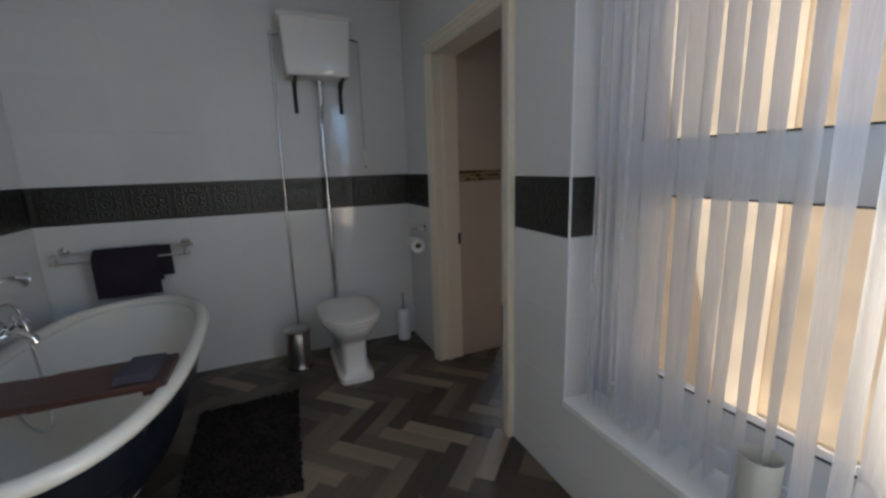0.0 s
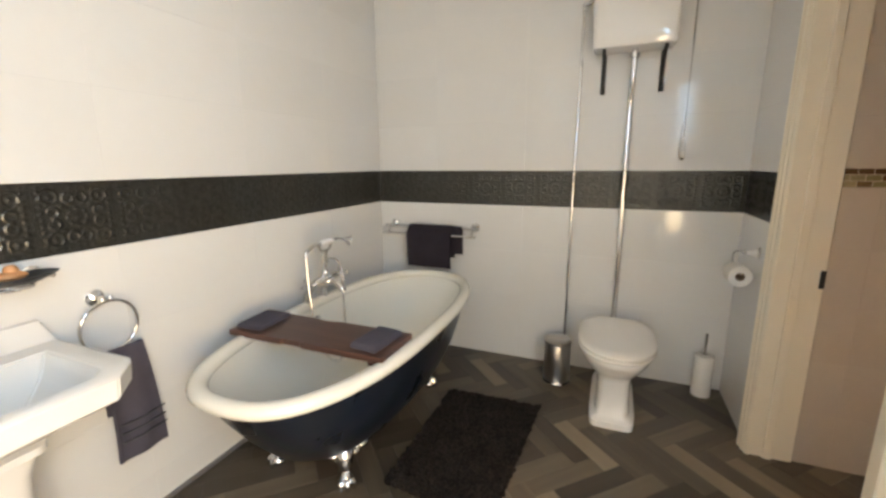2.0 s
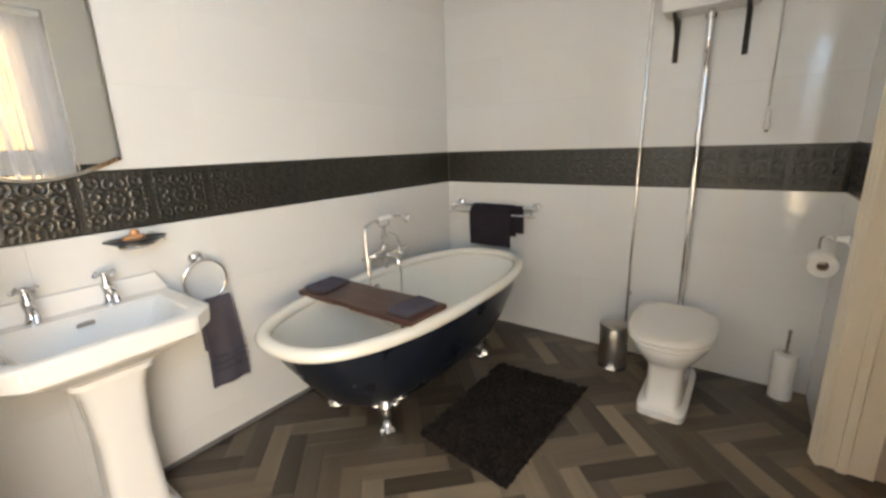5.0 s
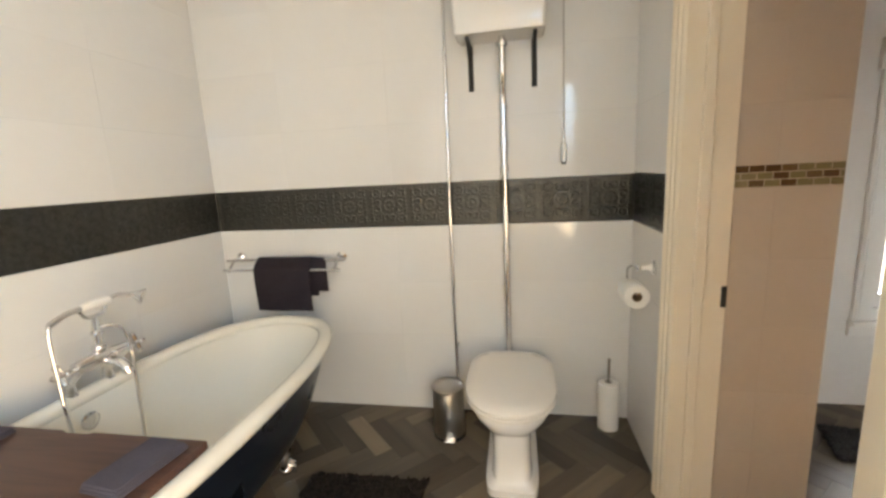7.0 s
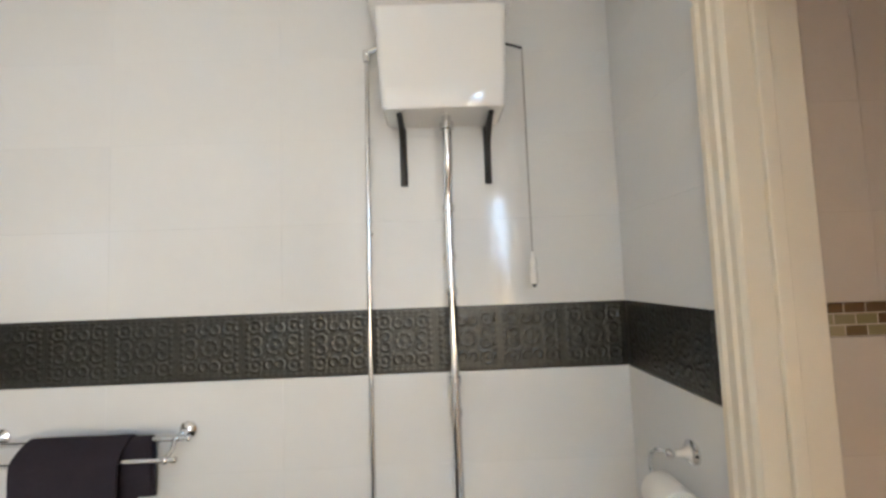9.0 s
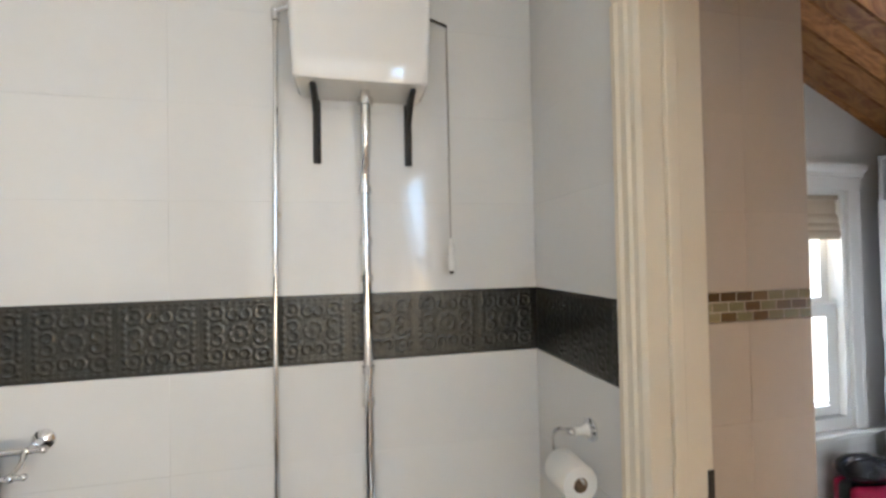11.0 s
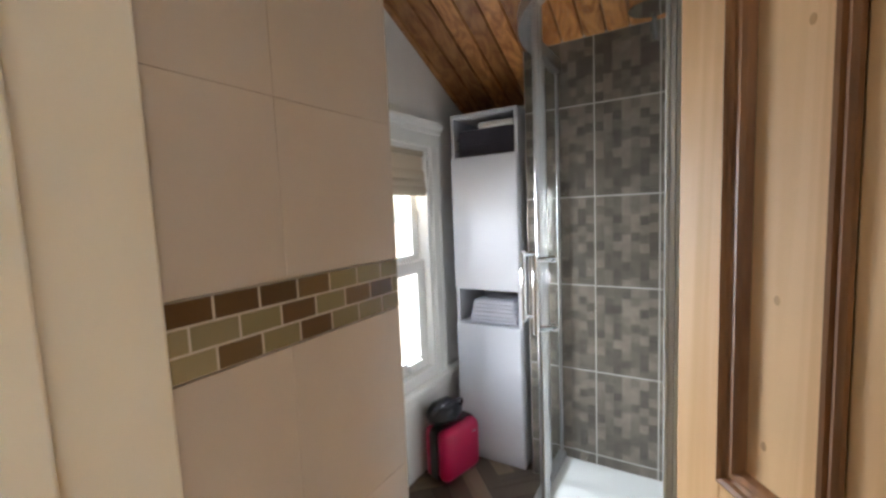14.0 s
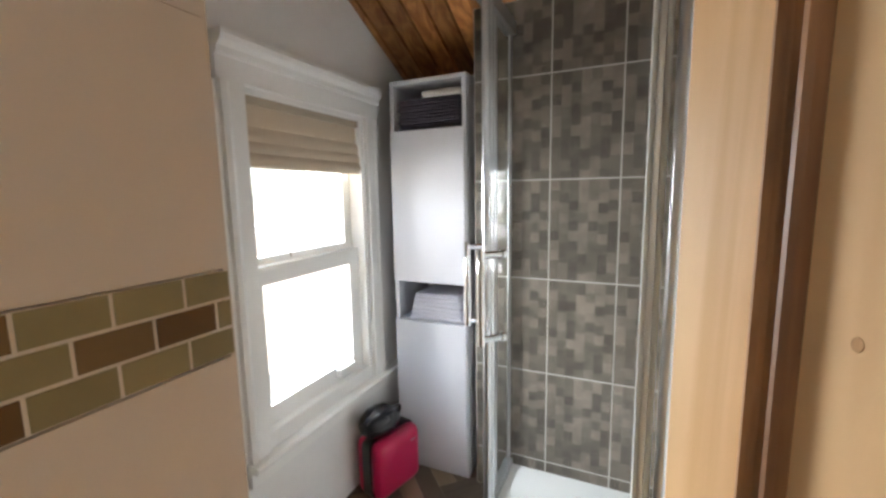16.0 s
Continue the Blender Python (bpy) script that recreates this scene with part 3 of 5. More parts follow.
structure("outer_wall", blocks((1.505, 3.72, 1.525, 1.548, -0.35, 3.1)), STONE, "sandstone rendered outside wall of the shower room", "wall")

# ---- wall tiles ----
TILES = {}


def tile_mesh(w, h, mt):
    key = (round(w, 3), round(h, 3), mt.name)
    if key not in TILES:
        c, t = 0.0004, 0.006
        bm = bmesh.new()
        back = [bm.verts.new((x, y, 0)) for x, y in ((0, 0), (w, 0), (w, h), (0, h))]
        mid = [bm.verts.new((x, y, t - c)) for x, y in ((0, 0), (w, 0), (w, h), (0, h))]
        top = [bm.verts.new((x, y, t)) for x, y in ((c, c), (w - c, c), (w - c, h - c), (c, h - c))]
        for a, b in ((back, mid), (mid, top)):
            for i in range(4):
                bm.faces.new((a[i], a[(i + 1) % 4], b[(i + 1) % 4], b[i]))
        bm.faces.new(top)
        bm.transform(Matrix.Diagonal((U, U, U, 1)))
        me = bpy.data.meshes.new("tile")
        bm.to_mesh(me)
        bm.free()
        me.materials.append(mt)
        TILES[key] = me
    return TILES[key]


FACES = {   # origin axis and directions of each tiled face: how u, z and the normal lie in the room
    "N": lambda u, z: Matrix(((1, 0, 0, u), (0, 0, -1, NY + 0.006), (0, 1, 0, z), (0, 0, 0, 1))),
    "W": lambda u, z: Matrix(((0, 0, 1, WX - 0.006), (1, 0, 0, u), (0, 1, 0, z), (0, 0, 0, 1))),
    "E": lambda u, z: Matrix(((0, 0, -1, EX + 0.006), (1, 0, 0, u), (0, 1, 0, z), (0, 0, 0, 1))),
    "nib": lambda u, z: Matrix(((-1, 0, 0, u), (0, 0, 1, 0.394), (0, 1, 0, z), (0, 0, 0, 1))),
    "reveal": lambda u, z: Matrix(((1, 0, 0, u), (0, 0, -1, WIN_Y1 + 0.006), (0, 1, 0, z), (0, 0, 0, 1))),
    "stub": lambda u, z: Matrix(((1, 0, 0, u), (0, 0, -1, STUB_Y + 0.006), (0, 1, 0, z), (0, 0, 0, 1))),
    "stub_end": lambda u, z: Matrix(((0, 0, 1, STUB_X - 0.006), (1, 0, 0, u), (0, 1, 0, z), (0, 0, 0, 1))),
    "shower": lambda u, z: Matrix(((0, 0, -1, SEX + 0.006), (1, 0, 0, u), (0, 1, 0, z), (0, 0, 0, 1))),
}


def piece(name, mesh, parent, m):
    ob = new(name, mesh)
    ob.parent = parent
    t = m.translation * U
    ob.matrix_basis = Matrix.Translation(t) @ m.to_3x3().to_4x4()
    return ob


def cells(a0, a1, start, step):
    """Cuts a0..a1 at start + k * step."""
    k = math.floor((a0 - start) / step + 1e-6)
    out = []
    while True:
        lo, hi = start + k * step, start + (k + 1) * step
        if lo >= a1 - 1e-4:
            return out
        lo, hi = max(lo, a0), min(hi, a1)
        if hi - lo > 0.012:
            out.append((lo, hi))
        k += 1


def tiled(parent, face, u0, u1, z0, z1, ustart, zstart, w, h, mt, gap=0.00035, name="tile"):
    for a, b in cells(u0, u1, ustart, w):
        for c, d in cells(z0, z1, zstart, h):
            wd = b - a - gap
            o = (b - gap / 2) if face == "nib" else a + gap / 2
            piece(name, tile_mesh(wd, d - c - gap, mt), parent, FACES[face](o, c + gap / 2))


for z0, z1, zs in ((0.0, BAND0 - 0.002, BAND0), (BAND1 + 0.002, TOP, BAND1)):
    tiled(wall_north, "N", WX, EX, z0, z1, EX, zs, 0.63, 0.321, WHITE_TILE)
    tiled(wall_west, "W", 0.40, NY, z0, z1, NY, zs, 0.63, 0.321, WHITE_TILE)
    tiled(wall_stub, "E", JF + 0.08, NY, z0, z1, NY, zs, 0.63, 0.321, WHITE_TILE)
    tiled(wall_east, "E", WIN_Y1, JN - 0.08, z0, z1, WIN_Y1, zs, 0.63, 0.321, WHITE_TILE)
    tiled(wall_nib, "nib", WX, -0.50, z0, z1, WX, zs, 0.63, 0.321, WHITE_TILE)
    tiled(wall_east, "reveal", EX, 1.335, max(z0, WIN_Z0), min(z1, WIN_Z1), EX - 0.02, zs, 0.63, 0.321, WHITE_TILE)
tiled(wall_east, "E", JN - 0.08, JF + 0.08, HEAD + 0.09, TOP, NY, BAND1, 0.63, 0.321, WHITE_TILE)
tiled(wall_east, "E", WIN_Y0, WIN_Y1, 0, WIN_Z0 - 0.032, WIN_Y1, BAND0, 0.63, 0.321, WHITE_TILE)
tiled(wall_east, "E", WIN_Y0, WIN_Y1, WIN_Z1 + 0.002, TOP, WIN_Y1, BAND1, 0.63, 0.321, WHITE_TILE)

# the embossed band: one relief, repeated
G = 64
bm = bmesh.new()


def relief(x, y):
    """Height of the scrollwork over the tile, x and y in -1..1."""
    r = math.hypot(x, y)
    h = 0.0
    ax, ay = abs(x), abs(y)
    if ay > ax:
        ax, ay = ay, ax
    edge = max(abs(x), abs(y))
    h += 0.12 if edge > 0.93 else 0.0
    h += 1.0 * math.exp(-((r - 0.24) / 0.032) ** 2) * (0.6 + 0.4 * math.cos(8 * math.atan2(y, x)))
    h += 0.7 * math.exp(-(r / 0.07) ** 2)
    s = math.hypot(ax - 0.56, ay - 0.16)
    open_side = 1.0 if ax < 0.60 or ay > 0.2 else 0.25
    h += 1.1 * math.exp(-((s - 0.13) / 0.030) ** 2) * open_side
    s = math.hypot(ax - 0.60, ay - 0.60)
    h += 1.0 * math.exp(-((s - 0.19) / 0.032) ** 2) * (0.45 + 0.55 * math.cos(3 * math.atan2(ay - 0.6, ax - 0.6)) ** 2) + 0.8 * math.exp(-(s / 0.05) ** 2)
    s = math.hypot(ax - 0.36, ay - 0.40)
    h += 0.7 * math.exp(-((s - 0.07) / 0.028) ** 2)
    if 0.78 < edge < 0.93:
        h += 0.7 * max(0.0, math.sin((x + y) * 17) * math.sin((x - y) * 17)) + 0.1
    return h


grid = [[bm.verts.new(((i / G), (j / G), 0.004 + 0.0034 * relief(2 * i / G - 1, 2 * j / G - 1) if 0 < i < G and 0 < j < G else 0.0042)) for j in range(G + 1)] for i in range(G + 1)]
for i in range(G):
    for j in range(G):
        bm.faces.new((grid[i][j], grid[i + 1][j], grid[i + 1][j + 1], grid[i][j + 1]))
bm.transform(Matrix.Diagonal((U, U, U, 1)))
BAND_MESH = bpy.data.meshes.new("band_tile")
bm.to_mesh(BAND_MESH)
bm.free()
BAND_MESH.materials.append(BAND)
BAND_MESH.shade_smooth()


def banded(parent, face, u0, u1, start, flip=False):
    for a, b in cells(u0, u1, start, 0.2345):
        o = b - 0.0005 if face == "nib" else a + 0.0005
        m = FACES[face](o, BAND0 + 0.001) @ Matrix.Diagonal((b - a - 0.0010, BAND1 - BAND0 - 0.002, 1, 1))
        piece("band_tile", BAND_MESH, parent, m)


part("band_bed", block(WX - 0.004, EX + 0.004, NY + 0.0045, NY + 0.0065, BAND0 - 0.001, BAND1 + 0.001), BAND_GROUT, wall_north)
part("band_bed", block(WX - 0.0065, WX - 0.0045, 0.40, NY + 0.004, BAND0 - 0.001, BAND1 + 0.001), BAND_GROUT, wall_west)
part("band_bed", block(EX + 0.0045, EX + 0.0065, JF + 0.08, NY + 0.004, BAND0 - 0.001, BAND1 + 0.001), BAND_GROUT, wall_stub)
part("band_bed", block(EX + 0.0045, EX + 0.0065, WIN_Y1, JN - 0.08, BAND0 - 0.001, BAND1 + 0.001), BAND_GROUT, wall_east)
banded(wall_north, "N", WX, EX, EX)
banded(wall_west, "W", 0.40, NY, NY)
banded(wall_stub, "E", JF + 0.08, NY, NY)
banded(wall_east, "E", WIN_Y1, JN - 0.08, WIN_Y1)
banded(wall_nib, "nib", WX, -0.50, WX)
banded(wall_east, "reveal", EX, 1.305, EX)
# white edge trim on the window corner
structure("trim", blocks((EX - 0.004, EX + 0.004, WIN_Y1 - 0.004, WIN_Y1 + 0.003, WIN_Z0, WIN_Z1)), UPVC, "white plastic tile edge trim", "trim")

# beige tiles and the glass mosaic strip on the stub wall
MZ0, MZ1 = 1.288, 1.3645
tiled(wall_stub, "stub", 1.334, STUB_X, 0, MZ0 - 0.001, STUB_X - 0.205, MZ0, 0.41, 0.257, BEIGE_TILE, 0.0003)
tiled(wall_stub, "stub", 1.334, STUB_X, MZ1 + 0.001, 3.0, STUB_X - 0.205, 1.568, 0.41, 0.257, BEIGE_TILE, 0.0003)
tiled(wall_stub, "stub_end", STUB_Y, WY, 0, 3.0, STUB_Y, MZ0, 0.41, 0.257, BEIGE_TILE, 0.0003)
random.seed(9)
order = ((2, 2, 2, 3, 0, 0, 0, 0, 0), (1, 1, 0, 2, 0, 3, 2, 0, 0), (1, 3, 0, 2, 0, 0, 0, 0, 0))
for row in range(3):
    z = MZ1 - (row + 1) * 0.0255
    for i, (a, b) in enumerate(cells(1.334, STUB_X, 1.3301 - (0.0245 if row == 1 else 0.0), 0.0502)):
        piece("mosaic_brick", tile_mesh(b - a - 0.0026, 0.0229, MOSAIC[order[row][i % 9]]), wall_stub, FACES["stub"](a + 0.0013, z + 0.0013))
part("mosaic_bed", block(1.334, STUB_X - 0.001, STUB_Y + 0.0007, STUB_Y + 0.0065, MZ0 + 0.0005, MZ1 - 0.0005), MOSAIC_GROUT, wall_stub)

# shower wall: large tiles, each a patchwork of uneven squares
random.seed(21)
SHOWER = {}


def patchwork(w, h, kind):
    """A large tile pressed with small squares of uneven height and tone."""
    key = (round(w, 3), round(h, 3), kind)
    if key not in SHOWER:
        bm = bmesh.new()
        g = 0.0
        box(bm, 0, w, 0, h, 0, 0.0044)
        nx, ny = max(1, round(w / 0.039)), max(1, round(h / 0.0425))
        taken = set()
        for i in range(nx):
            for j in range(ny):
                if (i, j) in taken:
                    continue
                wide, high = 1, 1
                if random.random() < 0.03 and i + 1 < nx:
                    wide = 2
                elif random.random() < 0.08 and j + 1 < ny and (i, j + 1) not in taken:
                    high = 2
                taken.update((i + a, j + b) for a in range(wide) for b in range(high))
                t = 0.0050 + random.uniform(0, 0.0006)
                off = 0.25 * h / ny * (i % 2)
                x0, x1 = w * i / nx + 0.0001, w * (i + wide) / nx - 0.0001
                y0, y1 = max(0.0004, h * j / ny + 0.0001 - off), (h if j + high == ny else h * (j + high) / ny - off) - 0.0001
                v = [bm.verts.new(p) for p in ((x0, y0, 0.0025), (x1, y0, 0.0025), (x1, y1, 0.0025), (x0, y1, 0.0025),
                                               (x0 + 0.0004, y0 + 0.0004, t), (x1 - 0.0004, y0 + 0.0004, t), (x1 - 0.0004, y1 - 0.0004, t), (x0 + 0.0004, y1 - 0.0004, t))]
                bm.faces.new(v[4:])
                for k in range(4):
                    bm.faces.new((v[k], v[(k + 1) % 4], v[4 + (k + 1) % 4], v[4 + k]))
        bm.transform(Matrix.Diagonal((U, U, U, 1)))
        me = bpy.data.meshes.new("shower_tile")
        bm.to_mesh(me)
        bm.free()
        me.materials.append(SHOWER_CHIP)
        SHOWER[key] = me
    return SHOWER[key]


n = 0
for a, b in cells(SSY, 2.93, 2.597 - 0.272 * 4, 0.272):
    for c, d in cells(0.0, slope(SEX), 0.6225 - 0.4255 * 2, 0.4255):
        n += 1
        piece("shower_tile", patchwork(b - a - 0.006, d - c - 0.006, n % 4), wall_far, FACES["shower"](a + 0.003, c + 0.003))

# ---- herringbone planks ----
PL, PW = 0.3818, 0.0936
random.seed(2)
PLANKS = []
for mt in PLANK_TONES:
    bm = bmesh.new()
    c, gp = 0.0012, 0.0006
    lo = [bm.verts.new(p) for p in ((gp, gp, -0.004), (PL - gp, gp, -0.004), (PL - gp, PW - gp, -0.004), (gp, PW - gp, -0.004))]
    mi = [bm.verts.new(p) for p in ((gp, gp, -0.0008), (PL - gp, gp, -0.0008), (PL - gp, PW - gp, -0.0008), (gp, PW - gp, -0.0008))]
    hi = [bm.verts.new(p) for p in ((gp + c, gp + c, 0), (PL - gp - c, gp + c, 0), (PL - gp - c, PW - gp - c, 0), (gp + c, PW - gp - c, 0))]
    for a, b in ((lo, mi), (mi, hi)):
        for i in range(4):
            bm.faces.new((a[i], a[(i + 1) % 4], b[(i + 1) % 4], b[i]))
    bm.faces.new(hi)
    bm.transform(Matrix.Diagonal((U, U, U, 1)))
    me = bpy.data.meshes.new("plank")
    bm.to_mesh(me)
    bm.free()
    me.materials.append(mt)
    PLANKS.append(me)
LIGHT = {(0, 0), (4, 0), (6, 0), (0, -1), (2, -1), (-3, -1), (-5, -2), (3, -1)}
q = math.sqrt(0.5)
for k in range(-16, 26):
    for mrow in range(-6, 4):
        ox, oy = 0.250 + k * PW / q, 2.480 + mrow * PL / q
        for kind in (0, 1):
            if kind == 0:
                px, py, ang = ox, oy, -45
            else:
                px, py, ang = ox + (PW + PW) * q, oy, 45
            a = radians(ang)
            cx, cy = px + PL / 2 * math.cos(a), py + PL / 2 * math.sin(a)
            tone = 3 if kind == 0 and (k, mrow) in LIGHT else random.choices((0, 1, 2, 3), (4, 4, 3, 1.1 if kind else 0.6))[0]
            bath = WX - 0.10 < cx < EX + 0.18 and -1.2 < cy < NY + 0.10
            wet = EX + 0.18 <= cx < 3.48 and SSY + 0.02 < cy < WY + 0.0
            if bath or wet:
                m = Matrix.Translation((px, py, 0)) @ Matrix.Rotation(a, 4, "Z")
                piece("plank", PLANKS[tone], floor if bath else floor_shower, m)

# ================= bathroom things =================
# ---- roll-top bath ----
bath = thing("clawfoot_bath", -0.70, 2.11, 0, "navy freestanding roll-top bath with chrome claw feet", "bath")
BX, BY, BA, BB = -0.662, 2.118, 0.422, 0.908      # centre, half width, half length


def oval(a, b, z, n=64, dy=0.0, p=2.55):
    out = []
    for k in range(n):
        t = 2 * math.pi * k / n
        c, s = math.cos(t), math.sin(t)
        x = a * math.copysign(abs(c) ** (2 / p), c)
        y = b * math.copysign(abs(s) ** (2 / p), s)
        out.append((BX + x, BY + y + dy, z))
    return out


RZ = 0.626
bm = bmesh.new()
loft(bm, [oval(BA * f, BB * g, z) for f, g, z in ((0.28, 0.40, 0.158), (0.40, 0.50, 0.166), (0.53, 0.60, 0.195), (0.68, 0.715, 0.27), (0.80, 0.81, 0.38), (0.88, 0.895, 0.50), (0.915, 0.95, 0.60))], caps=False)
bm.faces.new(bm.verts[:64])
part("outer_shell", bm, NAVY, bath, "glossy navy-black outside", smooth=True)
bm = bmesh.new()
rings = []
for k in range(11):
    a = math.pi * (1.25 - 1.5 * k / 10)
    d = 0.034 * math.cos(a)
    rings.append(oval(BA - 0.033 + d * -1 * -1, BB - 0.033 + d, RZ + 0.028 * math.sin(a)))
rings = rings[::-1]
for f, g, z in ((0.835, 0.905, 0.56), (0.775, 0.825, 0.46), (0.68, 0.725, 0.34), (0.54, 0.60, 0.255), (0.39, 0.46, 0.222), (0.15, 0.22, 0.212)):
    rings.append(oval(BA * f, BB * g, z))
loft(bm, rings, caps=False)
bm.faces.new([v for v in bm.verts[-64:]])
part("enamel_tub", bm, ENAMEL, bath, "cream-white enamelled inside and rolled rim", smooth=True)


def claw(x, y, sx, sy):
    """A cast foot: shoulder plate with scrolls, bowed leg, ball and toes."""
    bm = bmesh.new()
    ox, oy = sx, sy
    leg = arc([(x - 0.03 * ox, y - 0.03 * oy, 0.20), (x + 0.012 * ox, y + 0.012 * oy, 0.165), (x + 0.022 * ox, y + 0.022 * oy, 0.12),
               (x + 0.006 * ox, y + 0.006 * oy, 0.075), (x + 0.008 * ox, y + 0.008 * oy, 0.045)], 5)
    n = len(leg)
    tube(bm, leg, 0.02, 12, radii=[0.040 - 0.024 * (i / (n - 1)) ** 0.7 for i in range(n)])
    for s in (-1, 1):
        tx, ty = -oy * s * 0.055, ox * s * 0.055
        ball(bm, (x + tx - 0.012 * ox, y + ty - 0.012 * oy, 0.175), 0.026, 12, (1, 1, 0.8))
        ball(bm, (x + tx * 0.55, y + ty * 0.55, 0.152), 0.022, 12)
        ball(bm, (x + tx * 1.45 - 0.02 * ox, y + ty * 1.45 - 0.02 * oy, 0.185), 0.016, 10)
    ball(bm, (x + 0.012 * ox, y + 0.012 * oy, 0.026), 0.0255, 14)
    for j in (-1, 0, 1):
        a = math.atan2(oy, ox) + j * 0.75
        dx, dy = math.cos(a), math.sin(a)
        tube(bm, arc([(x, y, 0.06), (x + 0.012 * ox + dx * 0.026, y + 0.012 * oy + dy * 0.026, 0.045), (x + 0.012 * ox + dx * 0.030, y + 0.012 * oy + dy * 0.030, 0.012)], 4), 0.008, 8)
    return bm


for fx, fy, sx, sy in ((-0.545, 1.70, 0.7, -0.7), (-0.90, 1.70, -0.7, -0.7), (-0.545, 2.57, 0.7, 0.7), (-0.90, 2.57, -0.7, 0.7)):
    part("claw_foot", claw(fx, fy, sx, sy), CHROME, bath, "chrome ball and claw foot", smooth=True, m=Matrix.Translation((fx, fy, 0)) @ Matrix.Diagonal((1.4, 1.4, 1.05, 1)) @ Matrix.Translation((-fx, -fy, 0)))
bm = bmesh.new()
lathe(bm, [(0.034, 0), (0.034, 0.005), (0.026, 0.010), (0.012, 0.012), (0.001, 0.012)], (-1.004, 2.128, 0.545), 24, "x")
part("overflow_cover", bm, CHROME, bath, smooth=True)
bm = bmesh.new()
lathe(bm, [(0.035, 0), (0.035, 0.004), (0.02, 0.006), (0.001, 0.006)], (-0.74, 2.10, 0.213), 24)
part("waste", bm, CHROME, bath, smooth=True)

# bath and shower mixer on the rim by the wall
mixer = thing("bath_mixer", -1.10, 2.16, 0.64, "chrome bath mixer with a telephone-style hand shower", "tap")
MXX, MYY = -1.035, 2.20
MM = Matrix.Translation((-1.02, 2.193, 0.655)) @ Matrix.Scale(0.98, 4) @ Matrix.Translation((1.10, -2.20, -0.63))
bm = bmesh.new()
for dy in (-0.075, 0.075):
    tube(bm, arc([(-1.135, MYY + dy, 0.615), (-1.13, MYY + dy, 0.67), (-1.10, MYY + dy, 0.705), (-1.06, MYY + dy, 0.738)], 5), 0.019, 12)
    lathe(bm, [(0.026, 0), (0.026, 0.006), (0.016, 0.012), (0.014, 0.03)], (-1.135, MYY + dy, 0.619), 16)
tube(bm, [(MXX - 0.02, MYY - 0.10, 0.745), (MXX - 0.02, MYY - 0.05, 0.745), (MXX - 0.02, MYY, 0.745), (MXX - 0.02, MYY + 0.05, 0.745), (MXX - 0.02, MYY + 0.10, 0.745)], 0.018, 14, radii=[0.024, 0.029, 0.038, 0.029, 0.024])
part("body", bm, CHROME, mixer, smooth=True, m=MM)
bm = bmesh.new()
tube(bm, arc([(MXX, MYY, 0.74), (MXX + 0.05, MYY, 0.735), (MXX + 0.085, MYY, 0.715), (MXX + 0.095, MYY, 0.69)], 5), 0.019, 12)
part("spout", bm, CHROME, mixer, smooth=True, m=MM)
for s in (-1, 1):
    bm = bmesh.new()
    tube(bm, [(MXX - 0.02, MYY + s * 0.10, 0.745), (MXX - 0.02, MYY + s * 0.155, 0.745)], 0.010, 10)
    for a in (0, 90):
        c, d = math.cos(radians(a + 20)) * 0.034, math.sin(radians(a + 20)) * 0.034
        tube(bm, [(MXX - 0.02 - c, MYY + s * 0.15, 0.745 - d), (MXX - 0.02 + c, MYY + s * 0.15, 0.745 + d)], 0.010, 8)
        ball(bm, (MXX - 0.02 - c, MYY + s * 0.15, 0.745 - d), 0.0125, 8)
        ball(bm, (MXX - 0.02 + c, MYY + s * 0.15, 0.745 + d), 0.0125, 8)
    part("cross_handle", bm, CHROME, mixer, smooth=True, m=MM)
bm = bmesh.new()
tube(bm, arc([(MXX - 0.02, MYY, 0.76), (MXX - 0.02, MYY, 0.82), (MXX - 0.015, MYY, 0.88), (MXX - 0.01, MYY, 0.915)], 4), 0.0145, 12)
ball(bm, (MXX - 0.02, MYY, 0.79), 0.026, 12, (1, 1, 0.7))
ball(bm, (MXX - 0.018, MYY, 0.85), 0.023, 12, (1, 1, 0.6))
tube(bm, arc([(MXX - 0.01, MYY - 0.05, 0.945), (MXX - 0.01, MYY - 0.03, 0.918), (MXX - 0.01, MYY + 0.03, 0.918), (MXX - 0.01, MYY + 0.05, 0.945)], 5), 0.007, 10)
part("cradle", bm, CHROME, mixer, smooth=True, m=MM)
bm = bmesh.new()
tube(bm, arc([(MXX, MYY - 0.165, 0.935), (MXX, MYY - 0.11, 0.955), (MXX, MYY - 0.05, 0.96)], 4), 0.010, 10)
hs = part("hand_shower", bm, CHROME, mixer, smooth=True, m=MM)
part("neck", tube(bmesh.new(), arc([(MXX, MYY + 0.055, 0.962), (MXX, MYY + 0.10, 0.968), (MXX + 0.01, MYY + 0.145, 0.955)], 4), 0.0095, 10), CHROME, hs, smooth=True, m=MM)
part("handle_grip", tube(bmesh.new(), [(MXX, MYY - 0.052, 0.9605), (MXX, MYY - 0.03, 0.962), (MXX, MYY + 0.03, 0.963), (MXX, MYY + 0.057, 0.9625)], 0.016, 14, radii=[0.013, 0.018, 0.018, 0.013]), PORCELAIN, hs, "white porcelain grip", smooth=True, m=MM)
bm = bmesh.new()
lathe(bm, [(0.010, 0), (0.014, 0.012), (0.032, 0.036), (0.034, 0.044), (0.001, 0.047)], (0, 0, 0), 20)
